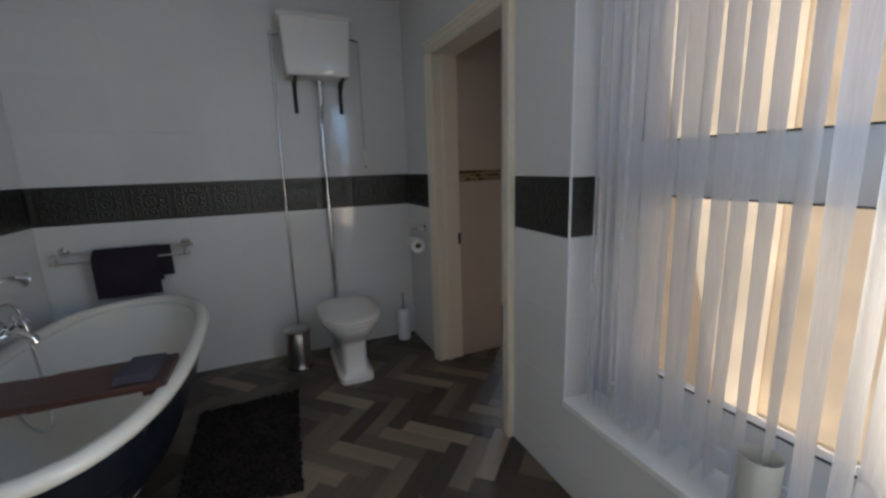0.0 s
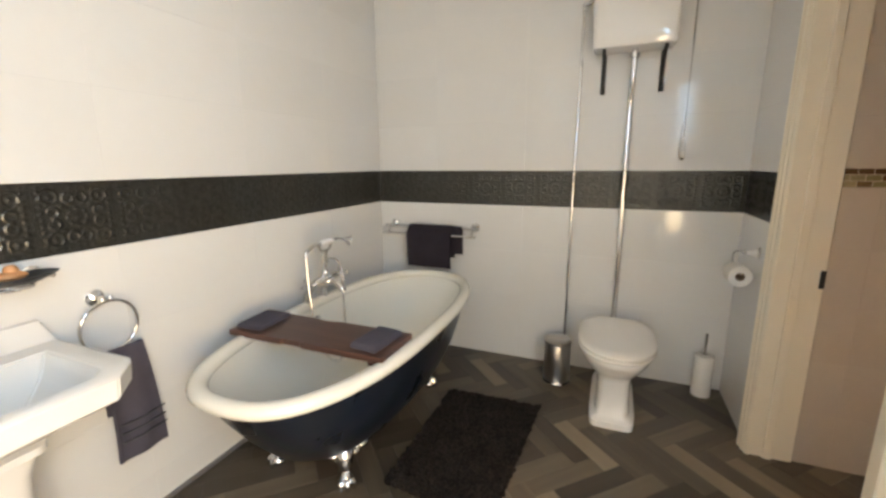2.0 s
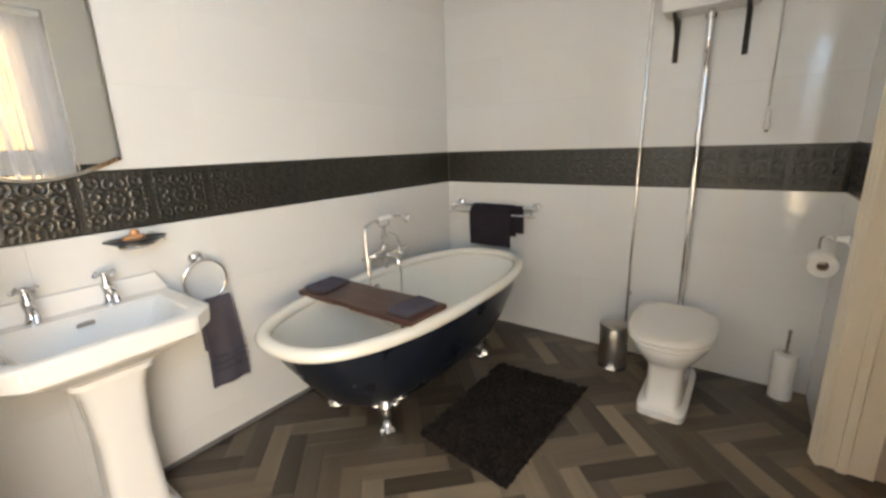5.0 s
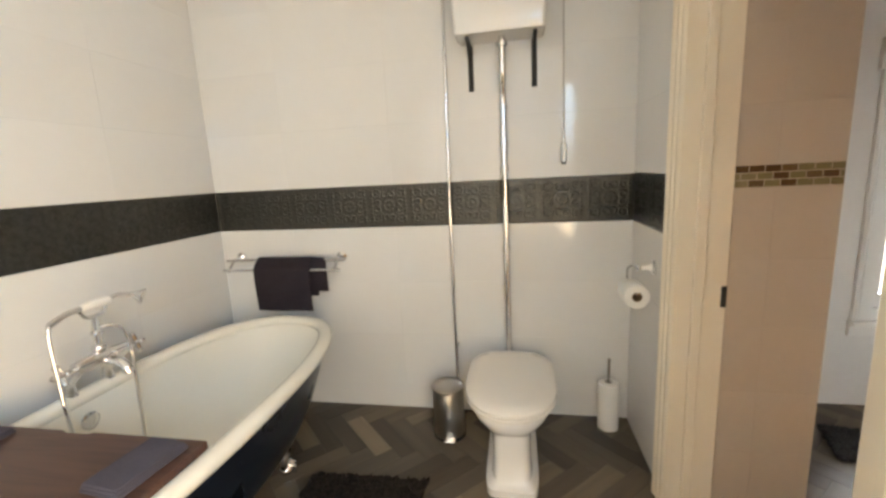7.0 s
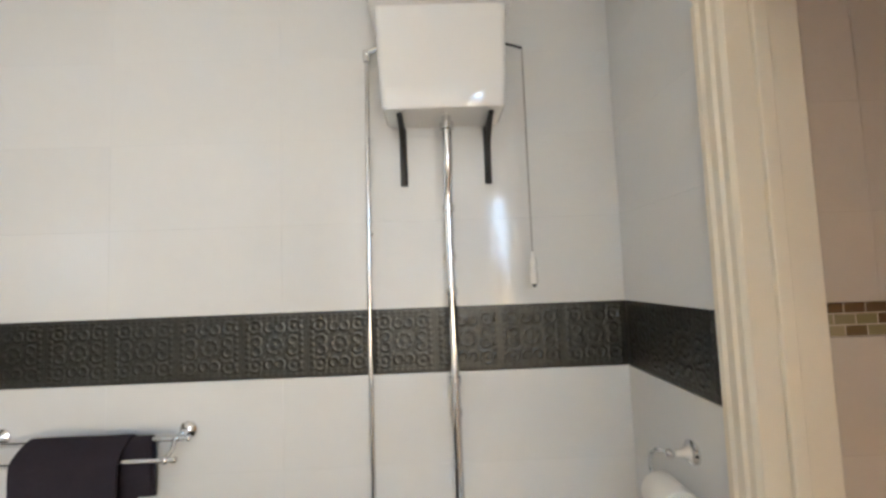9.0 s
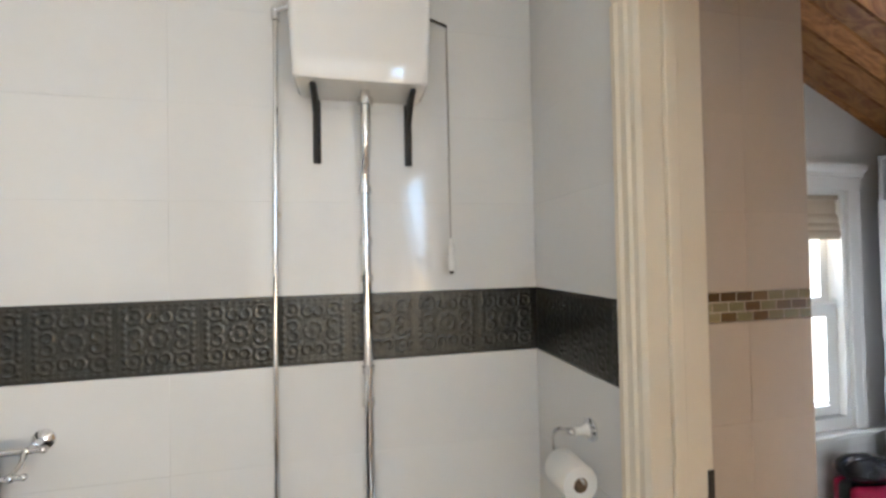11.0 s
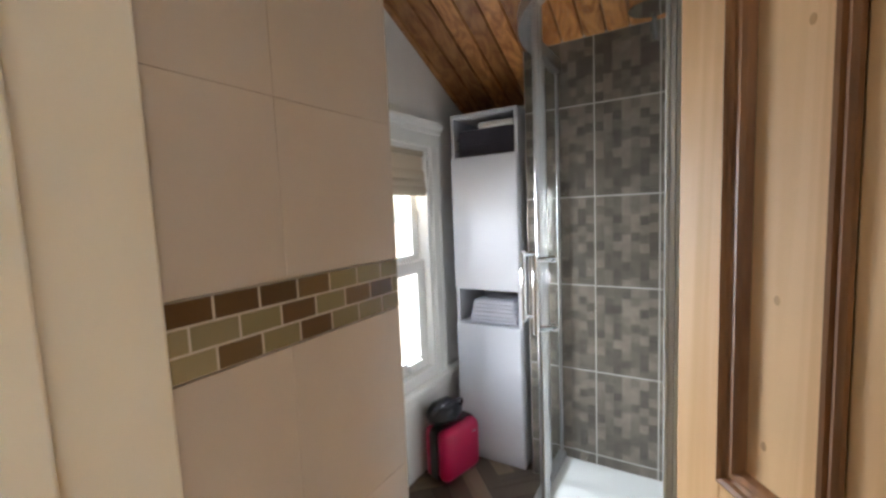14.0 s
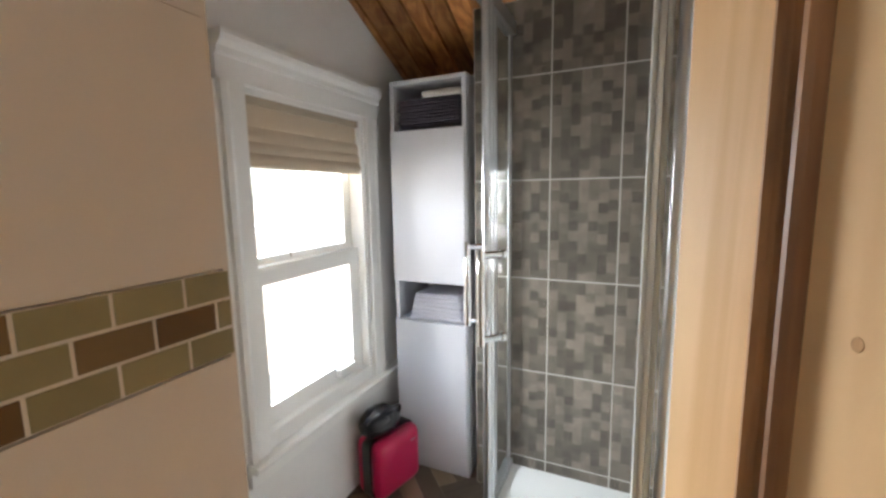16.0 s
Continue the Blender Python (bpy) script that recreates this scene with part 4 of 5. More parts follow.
part("shower_rose", bm, CHROME, hs, smooth=True, m=MM @ Matrix.Translation((MXX + 0.012, MYY + 0.14, 0.958)) @ Matrix.Rotation(radians(118), 4, "Y") @ Matrix.Rotation(radians(-35), 4, "X"))
bm = bmesh.new()
tube(bm, arc([(MXX, MYY - 0.165, 0.935), (MXX + 0.004, MYY - 0.175, 0.88), (MXX + 0.02, MYY - 0.185, 0.72), (MXX + 0.045, MYY - 0.195, 0.56), (MXX + 0.085, MYY - 0.175, 0.40), (MXX + 0.10, MYY - 0.09, 0.315),
              (MXX + 0.09, MYY - 0.01, 0.33), (MXX + 0.075, MYY + 0.03, 0.42), (MXX + 0.055, MYY + 0.055, 0.60), (MXX + 0.04, MYY + 0.072, 0.76), (MXX + 0.03, MYY + 0.062, 0.84), (MXX + 0.005, MYY + 0.03, 0.868), (MXX - 0.015, MYY, 0.86)], 8), 0.0068, 10)
part("hose", bm, CHROME, mixer, "chrome shower hose", smooth=True, m=MM)

# bath board with two folded cloths
bath_board = thing("bath_board", -0.73, 1.81, 0.648, "dark red-brown wooden board laid across the bath", "bath board")
bm = bmesh.new()
prof = [(-1.09, 1.645), (-0.80, 1.645), (-0.79, 1.66), (-0.70, 1.66), (-0.69, 1.645), (-0.30, 1.645), (-0.30, 1.905), (-0.69, 1.905), (-0.70, 1.89), (-0.79, 1.89), (-0.80, 1.905), (-1.09, 1.905)]
loft(bm, [[(x, y, 0.646) for x, y in prof], [(x, y, 0.672) for x, y in prof]])
bmesh.ops.bevel(bm, geom=[e for e in bm.edges], offset=0.003, segments=1, affect="EDGES")
bd = part("board", bm, TRAY_WOOD, bath_board)
for x in (-1.04, -0.36):
    part("cleat", block(x - 0.02, x + 0.02, 1.665, 1.885, 0.620 if x > -1 else 0.630, 0.646, 0.003), TRAY_WOOD, bath_board)


def folded(name, x0, x1, y0, y1, z, layers, mt, label, rot=0.0, category="towel", group=""):
    """A folded cloth: rounded layers one on another."""
    th = thing(name, (x0 + x1) / 2, (y0 + y1) / 2, z, label, category, group)
    m = Matrix.Translation(((x0 + x1) / 2, (y0 + y1) / 2, 0)) @ Matrix.Rotation(rot, 4, "Z") @ Matrix.Translation((-(x0 + x1) / 2, -(y0 + y1) / 2, 0))
    h = 0.0
    for i, t in enumerate(layers):
        o = 0.004 * ((i * 7) % 3)
        b = block(x0 + o, x1 - o * 0.5, y0 + o * 0.6, y1 - o, z + h, z + h + t - 0.0008, min(t * 0.42, 0.008), 3)
        bmesh.ops.subdivide_edges(b, edges=b.edges[:], cuts=1, use_grid_fill=True)
        for v in b.verts:
            v.co.z += 0.0016 * noise.noise(Vector((v.co.x * 22, v.co.y * 22, i * 3.1)))
        part("fold", b, mt, th, smooth=True, m=m)
        h += t
    return th


folded("face_cloth", -1.078, -0.938, 1.675, 1.875, 0.6725, (0.011, 0.010), GREY_TOWEL, "folded dark grey face cloth on the bath board", 0.05, "cloth", "cloths on the bath board")
folded("face_cloth", -0.462, -0.335, 1.675, 1.875, 0.6725, (0.010, 0.009, 0.008), GREY_TOWEL, "folded dark lilac-grey face cloth on the bath board", -0.1, "cloth", "cloths on the bath board")


# ---- draped towels, rings and rails ----
def draped(bm, path, width0, width1, y_axis, thick, waves=0.006, n=26, seed=0.0, cross=10):
    """Cloth that follows a side-on path; y_axis: the direction across."""
    line = arc(path, 7)
    m = len(line) - 1
    ax = Vector(y_axis)

    def f(u, v):
        p = line[round(u * m)]
        w = width0 + (width1 - width0) * v
        off = waves * math.sin(seed + 9 * v + 3 * u) * min(1, abs(u - 0.45) * 3)
        nx = ax.cross(Vector((0, 0, 1)))
        return p + ax * w + nx * off
    return sheet(bm, f, m, cross, thick)


towel_rail = thing("towel_rail", -0.76, NY - 0.06, 0.90, "chrome double towel rail with porcelain-tipped brackets", "towel rail")
for x0 in (-1.085, -0.43):
    s = 1 if x0 > -0.8 else -1
    bm = bmesh.new()
    lathe(bm, [(0.030, 0), (0.030, -0.006), (0.022, -0.014), (0.012, -0.02), (0.010, -0.045)], (x0, NY, 0.945), 20, "y")
    tube(bm, arc([(x0, NY - 0.03, 0.945), (x0, NY - 0.075, 0.938), (x0 + s * 0.004, NY - 0.095, 0.915), (x0, NY - 0.125, 0.895)], 5), 0.008, 10)
    ball(bm, (x0, NY - 0.07, 0.94), 0.013, 12)
    ball(bm, (x0, NY - 0.128, 0.893), 0.013, 12)
    ball(bm, (x0 + s * 0.04, NY - 0.07, 0.94), 0.011, 12)
    ball(bm, (x0 + s * 0.03, NY - 0.128, 0.893), 0.010, 12)
    part("bracket", bm, CHROME, towel_rail, smooth=True)
part("rail", tube(bmesh.new(), [(-1.125, NY - 0.07, 0.94), (-0.39, NY - 0.07, 0.94)], 0.0085, 12), CHROME, towel_rail, smooth=True)
part("rail", tube(bmesh.new(), [(-1.115, NY - 0.128, 0.893), (-0.40, NY - 0.128, 0.893)], 0.0075, 12), CHROME, towel_rail, smooth=True)
hand_towel = thing("hand_towel", -0.75, NY - 0.07, 0.62, "dark plum hand towel folded over the rail", "towel")
bm = draped(bmesh.new(), [(0, NY - 0.045, 0.72), (0, NY - 0.05, 0.86), (0, NY - 0.056, 0.945), (0, NY - 0.074, 0.958), (0, NY - 0.105, 0.943), (0, NY - 0.138, 0.914), (0, NY - 0.149, 0.88), (0, NY - 0.148, 0.77), (0, NY - 0.142, 0.655)],
            -0.915, -0.575, (1, 0, 0), 0.010, 0.004, seed=1.0)
ht = part("towel", bm, TOWEL, hand_towel, smooth=True)
bm = draped(bmesh.new(), [(0, NY - 0.05, 0.75), (0, NY - 0.055, 0.93), (0, NY - 0.072, 0.951), (0, NY - 0.086, 0.93), (0, NY - 0.088, 0.84), (0, NY - 0.086, 0.765)],
            -0.590, -0.510, (1, 0, 0), 0.012, 0.002, seed=2.0, cross=4)
part("inner_fold", bm, TOWEL, hand_towel, smooth=True)
for z in (0.70, 0.735, 0.77):
    part("woven_stripe", tube(bmesh.new(), [(-0.91, NY - 0.152, z), (-0.75, NY - 0.154, z), (-0.58, NY - 0.152, z)], 0.0035, 6), TOWEL, ht)

towel_ring = thing("towel_ring", WX + 0.03, 1.219, 0.83, "chrome towel ring on the wall", "towel ring")
bm = bmesh.new()
lathe(bm, [(0.030, 0), (0.030, 0.006), (0.022, 0.014), (0.011, 0.02), (0.010, 0.04)], (WX, 1.219, 0.939), 20, "x")
ball(bm, (WX + 0.042, 1.219, 0.936), 0.014, 12)
ball(bm, (WX + 0.042, 1.246, 0.936), 0.009, 10)
part("bracket", bm, CHROME, towel_ring, smooth=True)
part("ring", tube(bmesh.new(), [(WX + 0.046 + 0.006 * math.sin(a), 1.228 + 0.092 * math.cos(a), 0.836 + 0.096 * math.sin(a)) for a in [2 * math.pi * k / 40 for k in range(40)]], 0.006, 10, closed=True), CHROME, towel_ring, smooth=True)
ring_towel = thing("guest_towel", WX + 0.05, 1.262, 0.31, "slate-grey hand towel hung through the ring", "towel")
bm = draped(bmesh.new(), [(WX + 0.022, 0, 0.50), (WX + 0.026, 0, 0.66), (WX + 0.034, 0, 0.735), (WX + 0.046, 0, 0.748), (WX + 0.060, 0, 0.735), (WX + 0.072, 0, 0.60), (WX + 0.070, 0, 0.42), (WX + 0.060, 0, 0.31)],
            1.172, 1.347, (0, 1, 0), 0.011, 0.007, seed=0.4)
for v in bm.verts:
    k = (v.co.z - 0.31) / 0.44
    v.co.y = 1.262 + (v.co.y - 1.262) * (1.0 - 0.18 * max(0, k)) + 0.02 * (1 - k) - 0.01
rt = part("towel", bm, GREY_TOWEL, ring_towel, smooth=True)
for z in (0.395, 0.43, 0.465):
    part("woven_stripe", tube(bmesh.new(), [(WX + 0.073, 1.192, z), (WX + 0.077, 1.267, z - 0.004), (WX + 0.073, 1.352, z)], 0.0035, 6), SLATE, rt)

# ---- basin ----
basin = thing("pedestal_basin", -0.96, 0.745, 0, "white porcelain pedestal basin with upstand", "basin")
B0, B1, BZ = 0.474, 1.078, 0.852


def slab(x1, y0, y1, c, z):
    """Outline of the basin at height z, its front corners cut off."""
    return [(WX + 0.002, y0, z), (x1 - c, y0, z), (x1, y0 + c, z), (x1, y1 - c, z), (x1 - c, y1, z), (WX + 0.002, y1, z)]


bm = bmesh.new()
rings = [slab(-0.90, 0.62, 0.92, 0.03, BZ - 0.175), slab(-0.815, 0.53, 1.01, 0.06, BZ - 0.115), slab(-0.765, 0.496, 1.056, 0.07, BZ - 0.096), slab(-0.748, 0.486, 1.066, 0.075, BZ - 0.089), slab(-0.738, 0.482, 1.070, 0.078, BZ - 0.078),
         slab(-0.716, B0 + 0.004, B1 - 0.004, 0.08, BZ - 0.070), slab(-0.710, B0, B1, 0.08, BZ - 0.004), slab(-0.714, B0 + 0.004, B1 - 0.004, 0.08, BZ)]
loft(bm, rings, caps=False)
outer = rings[-1]
inner = [(-1.075, 0.528, BZ), (-0.81, 0.528, BZ), (-0.762, 0.575, BZ), (-0.762, 0.963, BZ), (-0.81, 1.01, BZ), (-1.075, 1.01, BZ)]
bowl = [inner, [(x * 0.985 - 0.014, 0.769 + (y - 0.769) * 0.97, BZ - 0.01) for x, y, z in inner], [(-0.935 + (x + 0.935) * 0.86, 0.769 + (y - 0.769) * 0.86, BZ - 0.07) for x, y, z in inner],
        [(-0.935 + (x + 0.935) * 0.6, 0.769 + (y - 0.769) * 0.62, BZ - 0.125) for x, y, z in inner], [(-0.935 + (x + 0.935) * 0.1, 0.769 + (y - 0.769) * 0.1, BZ - 0.135) for x, y, z in inner]]
loft(bm, [outer] + bowl, caps=False)
bm.faces.new(bm.verts[-6:])
bmesh.ops.remove_doubles(bm, verts=bm.verts[:], dist=0.0005)
bmesh.ops.bevel(bm, geom=[e for e in bm.edges if len(e.link_faces) == 2 and e.calc_face_angle(0) > 0.35], offset=0.006, segments=2, affect="EDGES")
bowl_part = part("bowl", bm, PORCELAIN, basin, smooth=True)
bm = bmesh.new()
prof = [(WX + 0.002, BZ - 0.002), (WX + 0.05, BZ - 0.002), (WX + 0.044, BZ + 0.012), (WX + 0.036, BZ + 0.060), (WX + 0.030, BZ + 0.068), (WX + 0.002, BZ + 0.068)]
loft(bm, [[(x, B0 + 0.004, BZ - 0.002 + (z - BZ) * 0.15) for x, z in prof], [(x, B0 + 0.03, z) for x, z in prof], [(x, B1 - 0.03, z) for x, z in prof], [(x, B1 - 0.004, BZ - 0.002 + (z - BZ) * 0.15) for x, z in prof]])
part("upstand", bm, PORCELAIN, basin, smooth=True)
bm = bmesh.new()
loft(bm, [[(x, y, z) for x, y, _ in rounded(-1.10 - e, -0.90 + e, 0.692 - e, 0.866 + e, 0.04, 0)] for z, e in ((0, 0.03), (0.05, 0.03), (0.065, 0.015), (0.09, 0.0), (0.40, -0.008), (0.60, 0.006), (0.655, 0.02), (0.662, 0.035), (0.682, 0.035))])
part("pedestal", bm, PORCELAIN, basin, smooth=True)
bm = bmesh.new()
lathe(bm, [(0.024, 0), (0.024, 0.004), (0.012, 0.006), (0.001, 0.005)], (-0.93, 0.769, BZ - 0.134), 20)
part("waste", bm, CHROME, bowl_part, smooth=True)
part("overflow_slot", block(-1.064, -1.052, 0.742, 0.797, BZ - 0.040, BZ - 0.022, 0.003), CHROME, bowl_part, "chrome overflow grille")


def pillar_tap(y):
    tp = thing("basin_tap", -1.125, y, BZ, "chrome cross-head basin tap", "tap", "basin taps")
    bm = bmesh.new()
    lathe(bm, [(0.026, 0), (0.026, 0.006), (0.018, 0.014), (0.014, 0.040), (0.017, 0.058), (0.019, 0.072), (0.013, 0.088), (0.010, 0.112)], (-1.125, y, BZ + 0.0005), 18)
    part("body", bm, CHROME, tp, smooth=True)
    part("spout", tube(bmesh.new(), arc([(-1.12, y, BZ + 0.056), (-1.08, y, BZ + 0.066), (-1.04, y, BZ + 0.056), (-1.028, y, BZ + 0.026)], 5), 0.011, 12), CHROME, tp, smooth=True)
    bm = bmesh.new()
    ball(bm, (-1.125, y, BZ + 0.118), 0.015, 12, (1, 1, 0.8))
    for a in (25, 115):
        c, d = 0.036 * math.cos(radians(a)), 0.036 * math.sin(radians(a))
        tube(bm, [(-1.125 - c, y - d, BZ + 0.118), (-1.125 + c, y + d, BZ + 0.118)], 0.0065, 8)
        for s in (-1, 1):
            ball(bm, (-1.125 + s * c, y + s * d, BZ + 0.118), 0.009, 8)
    part("cross_handle", bm, CHROME, tp, smooth=True)


pillar_tap(0.652)
pillar_tap(0.868)

# tumbler and soap dish on wall brackets
tumbler_holder = thing("tumbler_holder", WX + 0.05, 0.52, 1.02, "chrome wall bracket for a tumbler", "holder")
bm = bmesh.new()
lathe(bm, [(0.032, 0), (0.032, 0.006), (0.022, 0.014), (0.011, 0.02), (0.010, 0.045)], (WX, 0.475, 1.052), 20, "x")
ball(bm, (WX + 0.046, 0.475, 1.05), 0.015, 12)
ball(bm, (WX + 0.05, 0.447, 1.048), 0.010, 10)
tube(bm, [(WX + 0.046, 0.475, 1.05), (WX + 0.062, 0.52, 1.048)], 0.007, 10)
tube(bm, [(WX + 0.080 + 0.040 * math.cos(a), 0.562 + 0.040 * math.sin(a), 1.048) for a in [2 * math.pi * k / 28 for k in range(28)]], 0.006, 8, closed=True)
part("bracket", bm, CHROME, tumbler_holder, smooth=True)
tumbler = thing("tumbler", WX + 0.08, 0.562, 1.007, "frosted glass tumbler in its holder", "tumbler")
bm = bmesh.new()
lathe(bm, [(0.001, 0), (0.030, 0), (0.033, 0.004), (0.0335, 0.05), (0.038, 0.098), (0.036, 0.1), (0.031, 0.05), (0.028, 0.01), (0.001, 0.008)], (WX + 0.08, 0.562, 1.004), 28)
part("glass", bm, FROST, tumbler, smooth=True)
soap_holder = thing("soap_holder", WX + 0.05, 1.055, 1.058, "chrome wall bracket for a soap dish", "holder")
bm = bmesh.new()
lathe(bm, [(0.028, 0), (0.028, 0.006), (0.018, 0.014), (0.010, 0.02), (0.009, 0.045)], (WX, 1.065, 1.063), 20, "x")
ball(bm, (WX + 0.046, 1.065, 1.061), 0.014, 12)
ball(bm, (WX + 0.05, 1.095, 1.061), 0.010, 10)
tube(bm, [(WX + 0.046, 1.065, 1.061), (WX + 0.075, 1.02, 1.056)], 0.007, 10)
tube(bm, [(WX + 0.085 + 0.050 * math.cos(a), 0.98 + 0.050 * math.sin(a), 1.055) for a in [2 * math.pi * k / 28 for k in range(28)]], 0.006, 8, closed=True)
part("bracket", bm, CHROME, soap_holder, smooth=True)
soap_dish = thing("soap_dish", WX + 0.085, 0.99, 1.058, "dark oval soap dish", "dish")
bm = bmesh.new()
loft(bm, [[(WX + 0.085 + a * math.cos(t), 0.99 + b * math.sin(t), z) for t in [2 * math.pi * k / 32 for k in range(32)]] for a, b, z in
          ((0.03, 0.04, 1.058), (0.046, 0.07, 1.064), (0.062, 0.105, 1.080), (0.064, 0.108, 1.084), (0.060, 0.100, 1.084), (0.04, 0.06, 1.071), (0.01, 0.02, 1.069))])
part("dish", bm, SLATE, soap_dish, smooth=True)
soap = thing("soap", WX + 0.085, 0.985, 1.073, "amber bar of soap with a shell top", "soap")
bm = bmesh.new()
ball(bm, (WX + 0.085, 0.985, 1.086), 0.034, 16, (0.8, 1.2, 0.42))
ball(bm, (WX + 0.083, 0.99, 1.103), 0.016, 12, (1, 1.1, 1.0))
part("bar", bm, SOAP, soap, smooth=True)

# ---- mirror ----
wall_mirror = thing("wall_mirror", WX + 0.01, 0.757, 1.30, "tall mirror with curved top and bottom above the basin", "mirror")


def shield(x, e):
    y0, y1 = 0.525 + e, 1.019 - e
    pts = []
    for k in range(13):
        t = k / 12
        pts.append((x, y0 + (y1 - y0) * t, 1.383 + e - 0.068 * math.sin(math.pi * t)))
    pts.append((x, y1, 2.005 - e))
    for k in range(13):
        t = k / 12
        pts.append((x, y1 - 0.03 - (y1 - y0 - 0.06) * t, 2.037 - e + 0.050 * math.sin(math.pi * t)))
    pts.append((x, y0, 2.005 - e))
    return pts


bm = bmesh.new()
loft(bm, [shield(WX + 0.001, 0), shield(WX + 0.005, 0), shield(WX + 0.0075, 0.012)])
part("glass", bm, MIRROR, wall_mirror, m=Matrix.Translation((WX, 0.525, 0)) @ Matrix.Rotation(radians(-2), 4, "Z") @ Matrix.Translation((-WX, -0.525, 0)))

# ---- high-level toilet ----
toilet = thing("toilet", 0.53, 2.85, 0, "white porcelain high-level toilet with closed lid", "toilet")
TX = 0.542


def pan(hw, y0, y1, z, sq=2.4, n=40):
    cy, b = (y0 + y1) / 2, (y1 - y0) / 2
    out = []
    for k in range(n):
        t = 2 * math.pi * k / n
        c, s = math.cos(t), math.sin(t)
        p = sq if s < 0 else 6.0
        narrow = 1.0 - 0.26 * max(0.0, s) ** 2
        out.append((TX + hw * narrow * math.copysign(abs(c) ** (2 / p), c), cy + b * math.copysign(abs(s) ** (2 / p), s), z))
    return out


bm = bmesh.new()
loft(bm, [pan(0.118, 2.545, 3.17, 0.0, 7), pan(0.118, 2.545, 3.17, 0.035, 7), pan(0.108, 2.56, 3.16, 0.045, 7), pan(0.092, 2.575, 3.15, 0.06, 6), pan(0.085, 2.59, 3.14, 0.14, 6), pan(0.090, 2.585, 3.14, 0.25, 5), pan(0.102, 2.575, 3.14, 0.277, 4.5),
          pan(0.112, 2.565, 3.14, 0.287, 4), pan(0.150, 2.51, 3.14, 0.325, 2.6), pan(0.180, 2.475, 3.14, 0.366, 2.4), pan(0.192, 2.46, 3.14, 0.395, 2.3), pan(0.192, 2.46, 3.14, 0.412, 2.3), pan(0.150, 2.52, 3.10, 0.416, 2.3)])
part("pan", bm, PORCELAIN, toilet, smooth=True)
bm = bmesh.new()
loft(bm, [pan(0.192, 2.455, 3.02, 0.414, 2.3), pan(0.200, 2.447, 3.025, 0.420, 2.3), pan(0.200, 2.447, 3.025, 0.430, 2.3), pan(0.194, 2.455, 3.02, 0.436, 2.3)])
part("seat", bm, SEAT, toilet, smooth=True)
bm = bmesh.new()
loft(bm, [pan(0.194, 2.455, 3.02, 0.4365, 2.3), pan(0.201, 2.447, 3.026, 0.442, 2.3), pan(0.201, 2.447, 3.026, 0.452, 2.3), pan(0.193, 2.456, 3.02, 0.460, 2.3), pan(0.15, 2.51, 2.98, 0.465, 2.3), pan(0.05, 2.65, 2.85, 0.467, 2.3)])
part("lid", bm, SEAT, toilet, "ivory-white closed lid", smooth=True)
for dx in (-0.085, 0.085):
    part("hinge", tube(bmesh.new(), [(TX + dx - 0.025, 3.035, 0.435), (TX + dx + 0.025, 3.035, 0.435)], 0.011, 12), CHROME, toilet, smooth=True)
part("fixing", block(TX + 0.085, TX + 0.13, 2.93, 3.03, 0.16, 0.21, 0.008), PORCELAIN, toilet)

cistern = thing("high_level_cistern", TX - 0.01, NY - 0.1, 2.0, "white porcelain high-level cistern on black iron brackets", "cistern")
CX0, CX1 = 0.300, 0.730
bm = bmesh.new()
loft(bm, [rounded(CX0 + 0.008 - e, CX1 - 0.004 + e, NY - 0.185 - e * 0.6, NY - 0.002, 0.022, z) for z, e in ((2.020, -0.008), (2.028, 0.0), (2.10, 0.004), (2.36, 0.016), (2.372, 0.018))])
part("tank", bm, PORCELAIN, cistern, smooth=True)
bm = bmesh.new()
loft(bm, [rounded(CX0 - 0.025 - e, CX1 + 0.025 + e, NY - 0.205 - e, NY - 0.002, 0.02, z) for z, e in ((2.372, -0.004), (2.378, 0.004), (2.395, 0.004), (2.405, -0.004), (2.41, -0.03))])
part("lid", bm, PORCELAIN, cistern, smooth=True)
for x in (0.365, 0.680):
    bm = bmesh.new()
    tube(bm, arc([(x, NY - 0.008, 1.80), (x, NY - 0.010, 1.90), (x, NY - 0.012, 1.985), (x, NY - 0.05, 2.005), (x, NY - 0.15, 2.012)], 5), 0.010, 10)
    tube(bm, arc([(x, NY - 0.012, 1.84), (x, NY - 0.03, 1.93), (x, NY - 0.09, 1.985), (x, NY - 0.14, 2.008)], 6), 0.0095, 10, radii=None)
    box(bm, x - 0.013, x + 0.013, NY - 0.010, NY - 0.001, 1.795, 2.015, 0.003, 1)
    part("bracket", bm, IRON, cistern, "black cast-iron bracket", smooth=True)

flush_pipe = thing("flush_pipe", TX, NY - 0.05, 0.40, "chrome flush pipe from cistern to toilet", "pipe")
FY = NY - 0.045
bm = bmesh.new()
tube(bm, arc([(0.527, NY - 0.10, 2.02), (0.527, NY - 0.10, 1.93), (0.526, NY - 0.095, 1.85), (0.524, NY - 0.055, 1.76), (0.524, FY, 1.70)], 6), 0.0165, 14)
tube(bm, [(0.524, FY, 1.70), (0.526, FY, 1.0), (0.527, FY, 0.40)], 0.0165, 14)
tube(bm, arc([(0.527, FY, 0.42), (0.527, FY, 0.36), (0.528, FY - 0.03, 0.33), (0.528, FY - 0.06, 0.33)], 5), 0.019, 14)
part("pipe", bm, CHROME, flush_pipe, smooth=True)
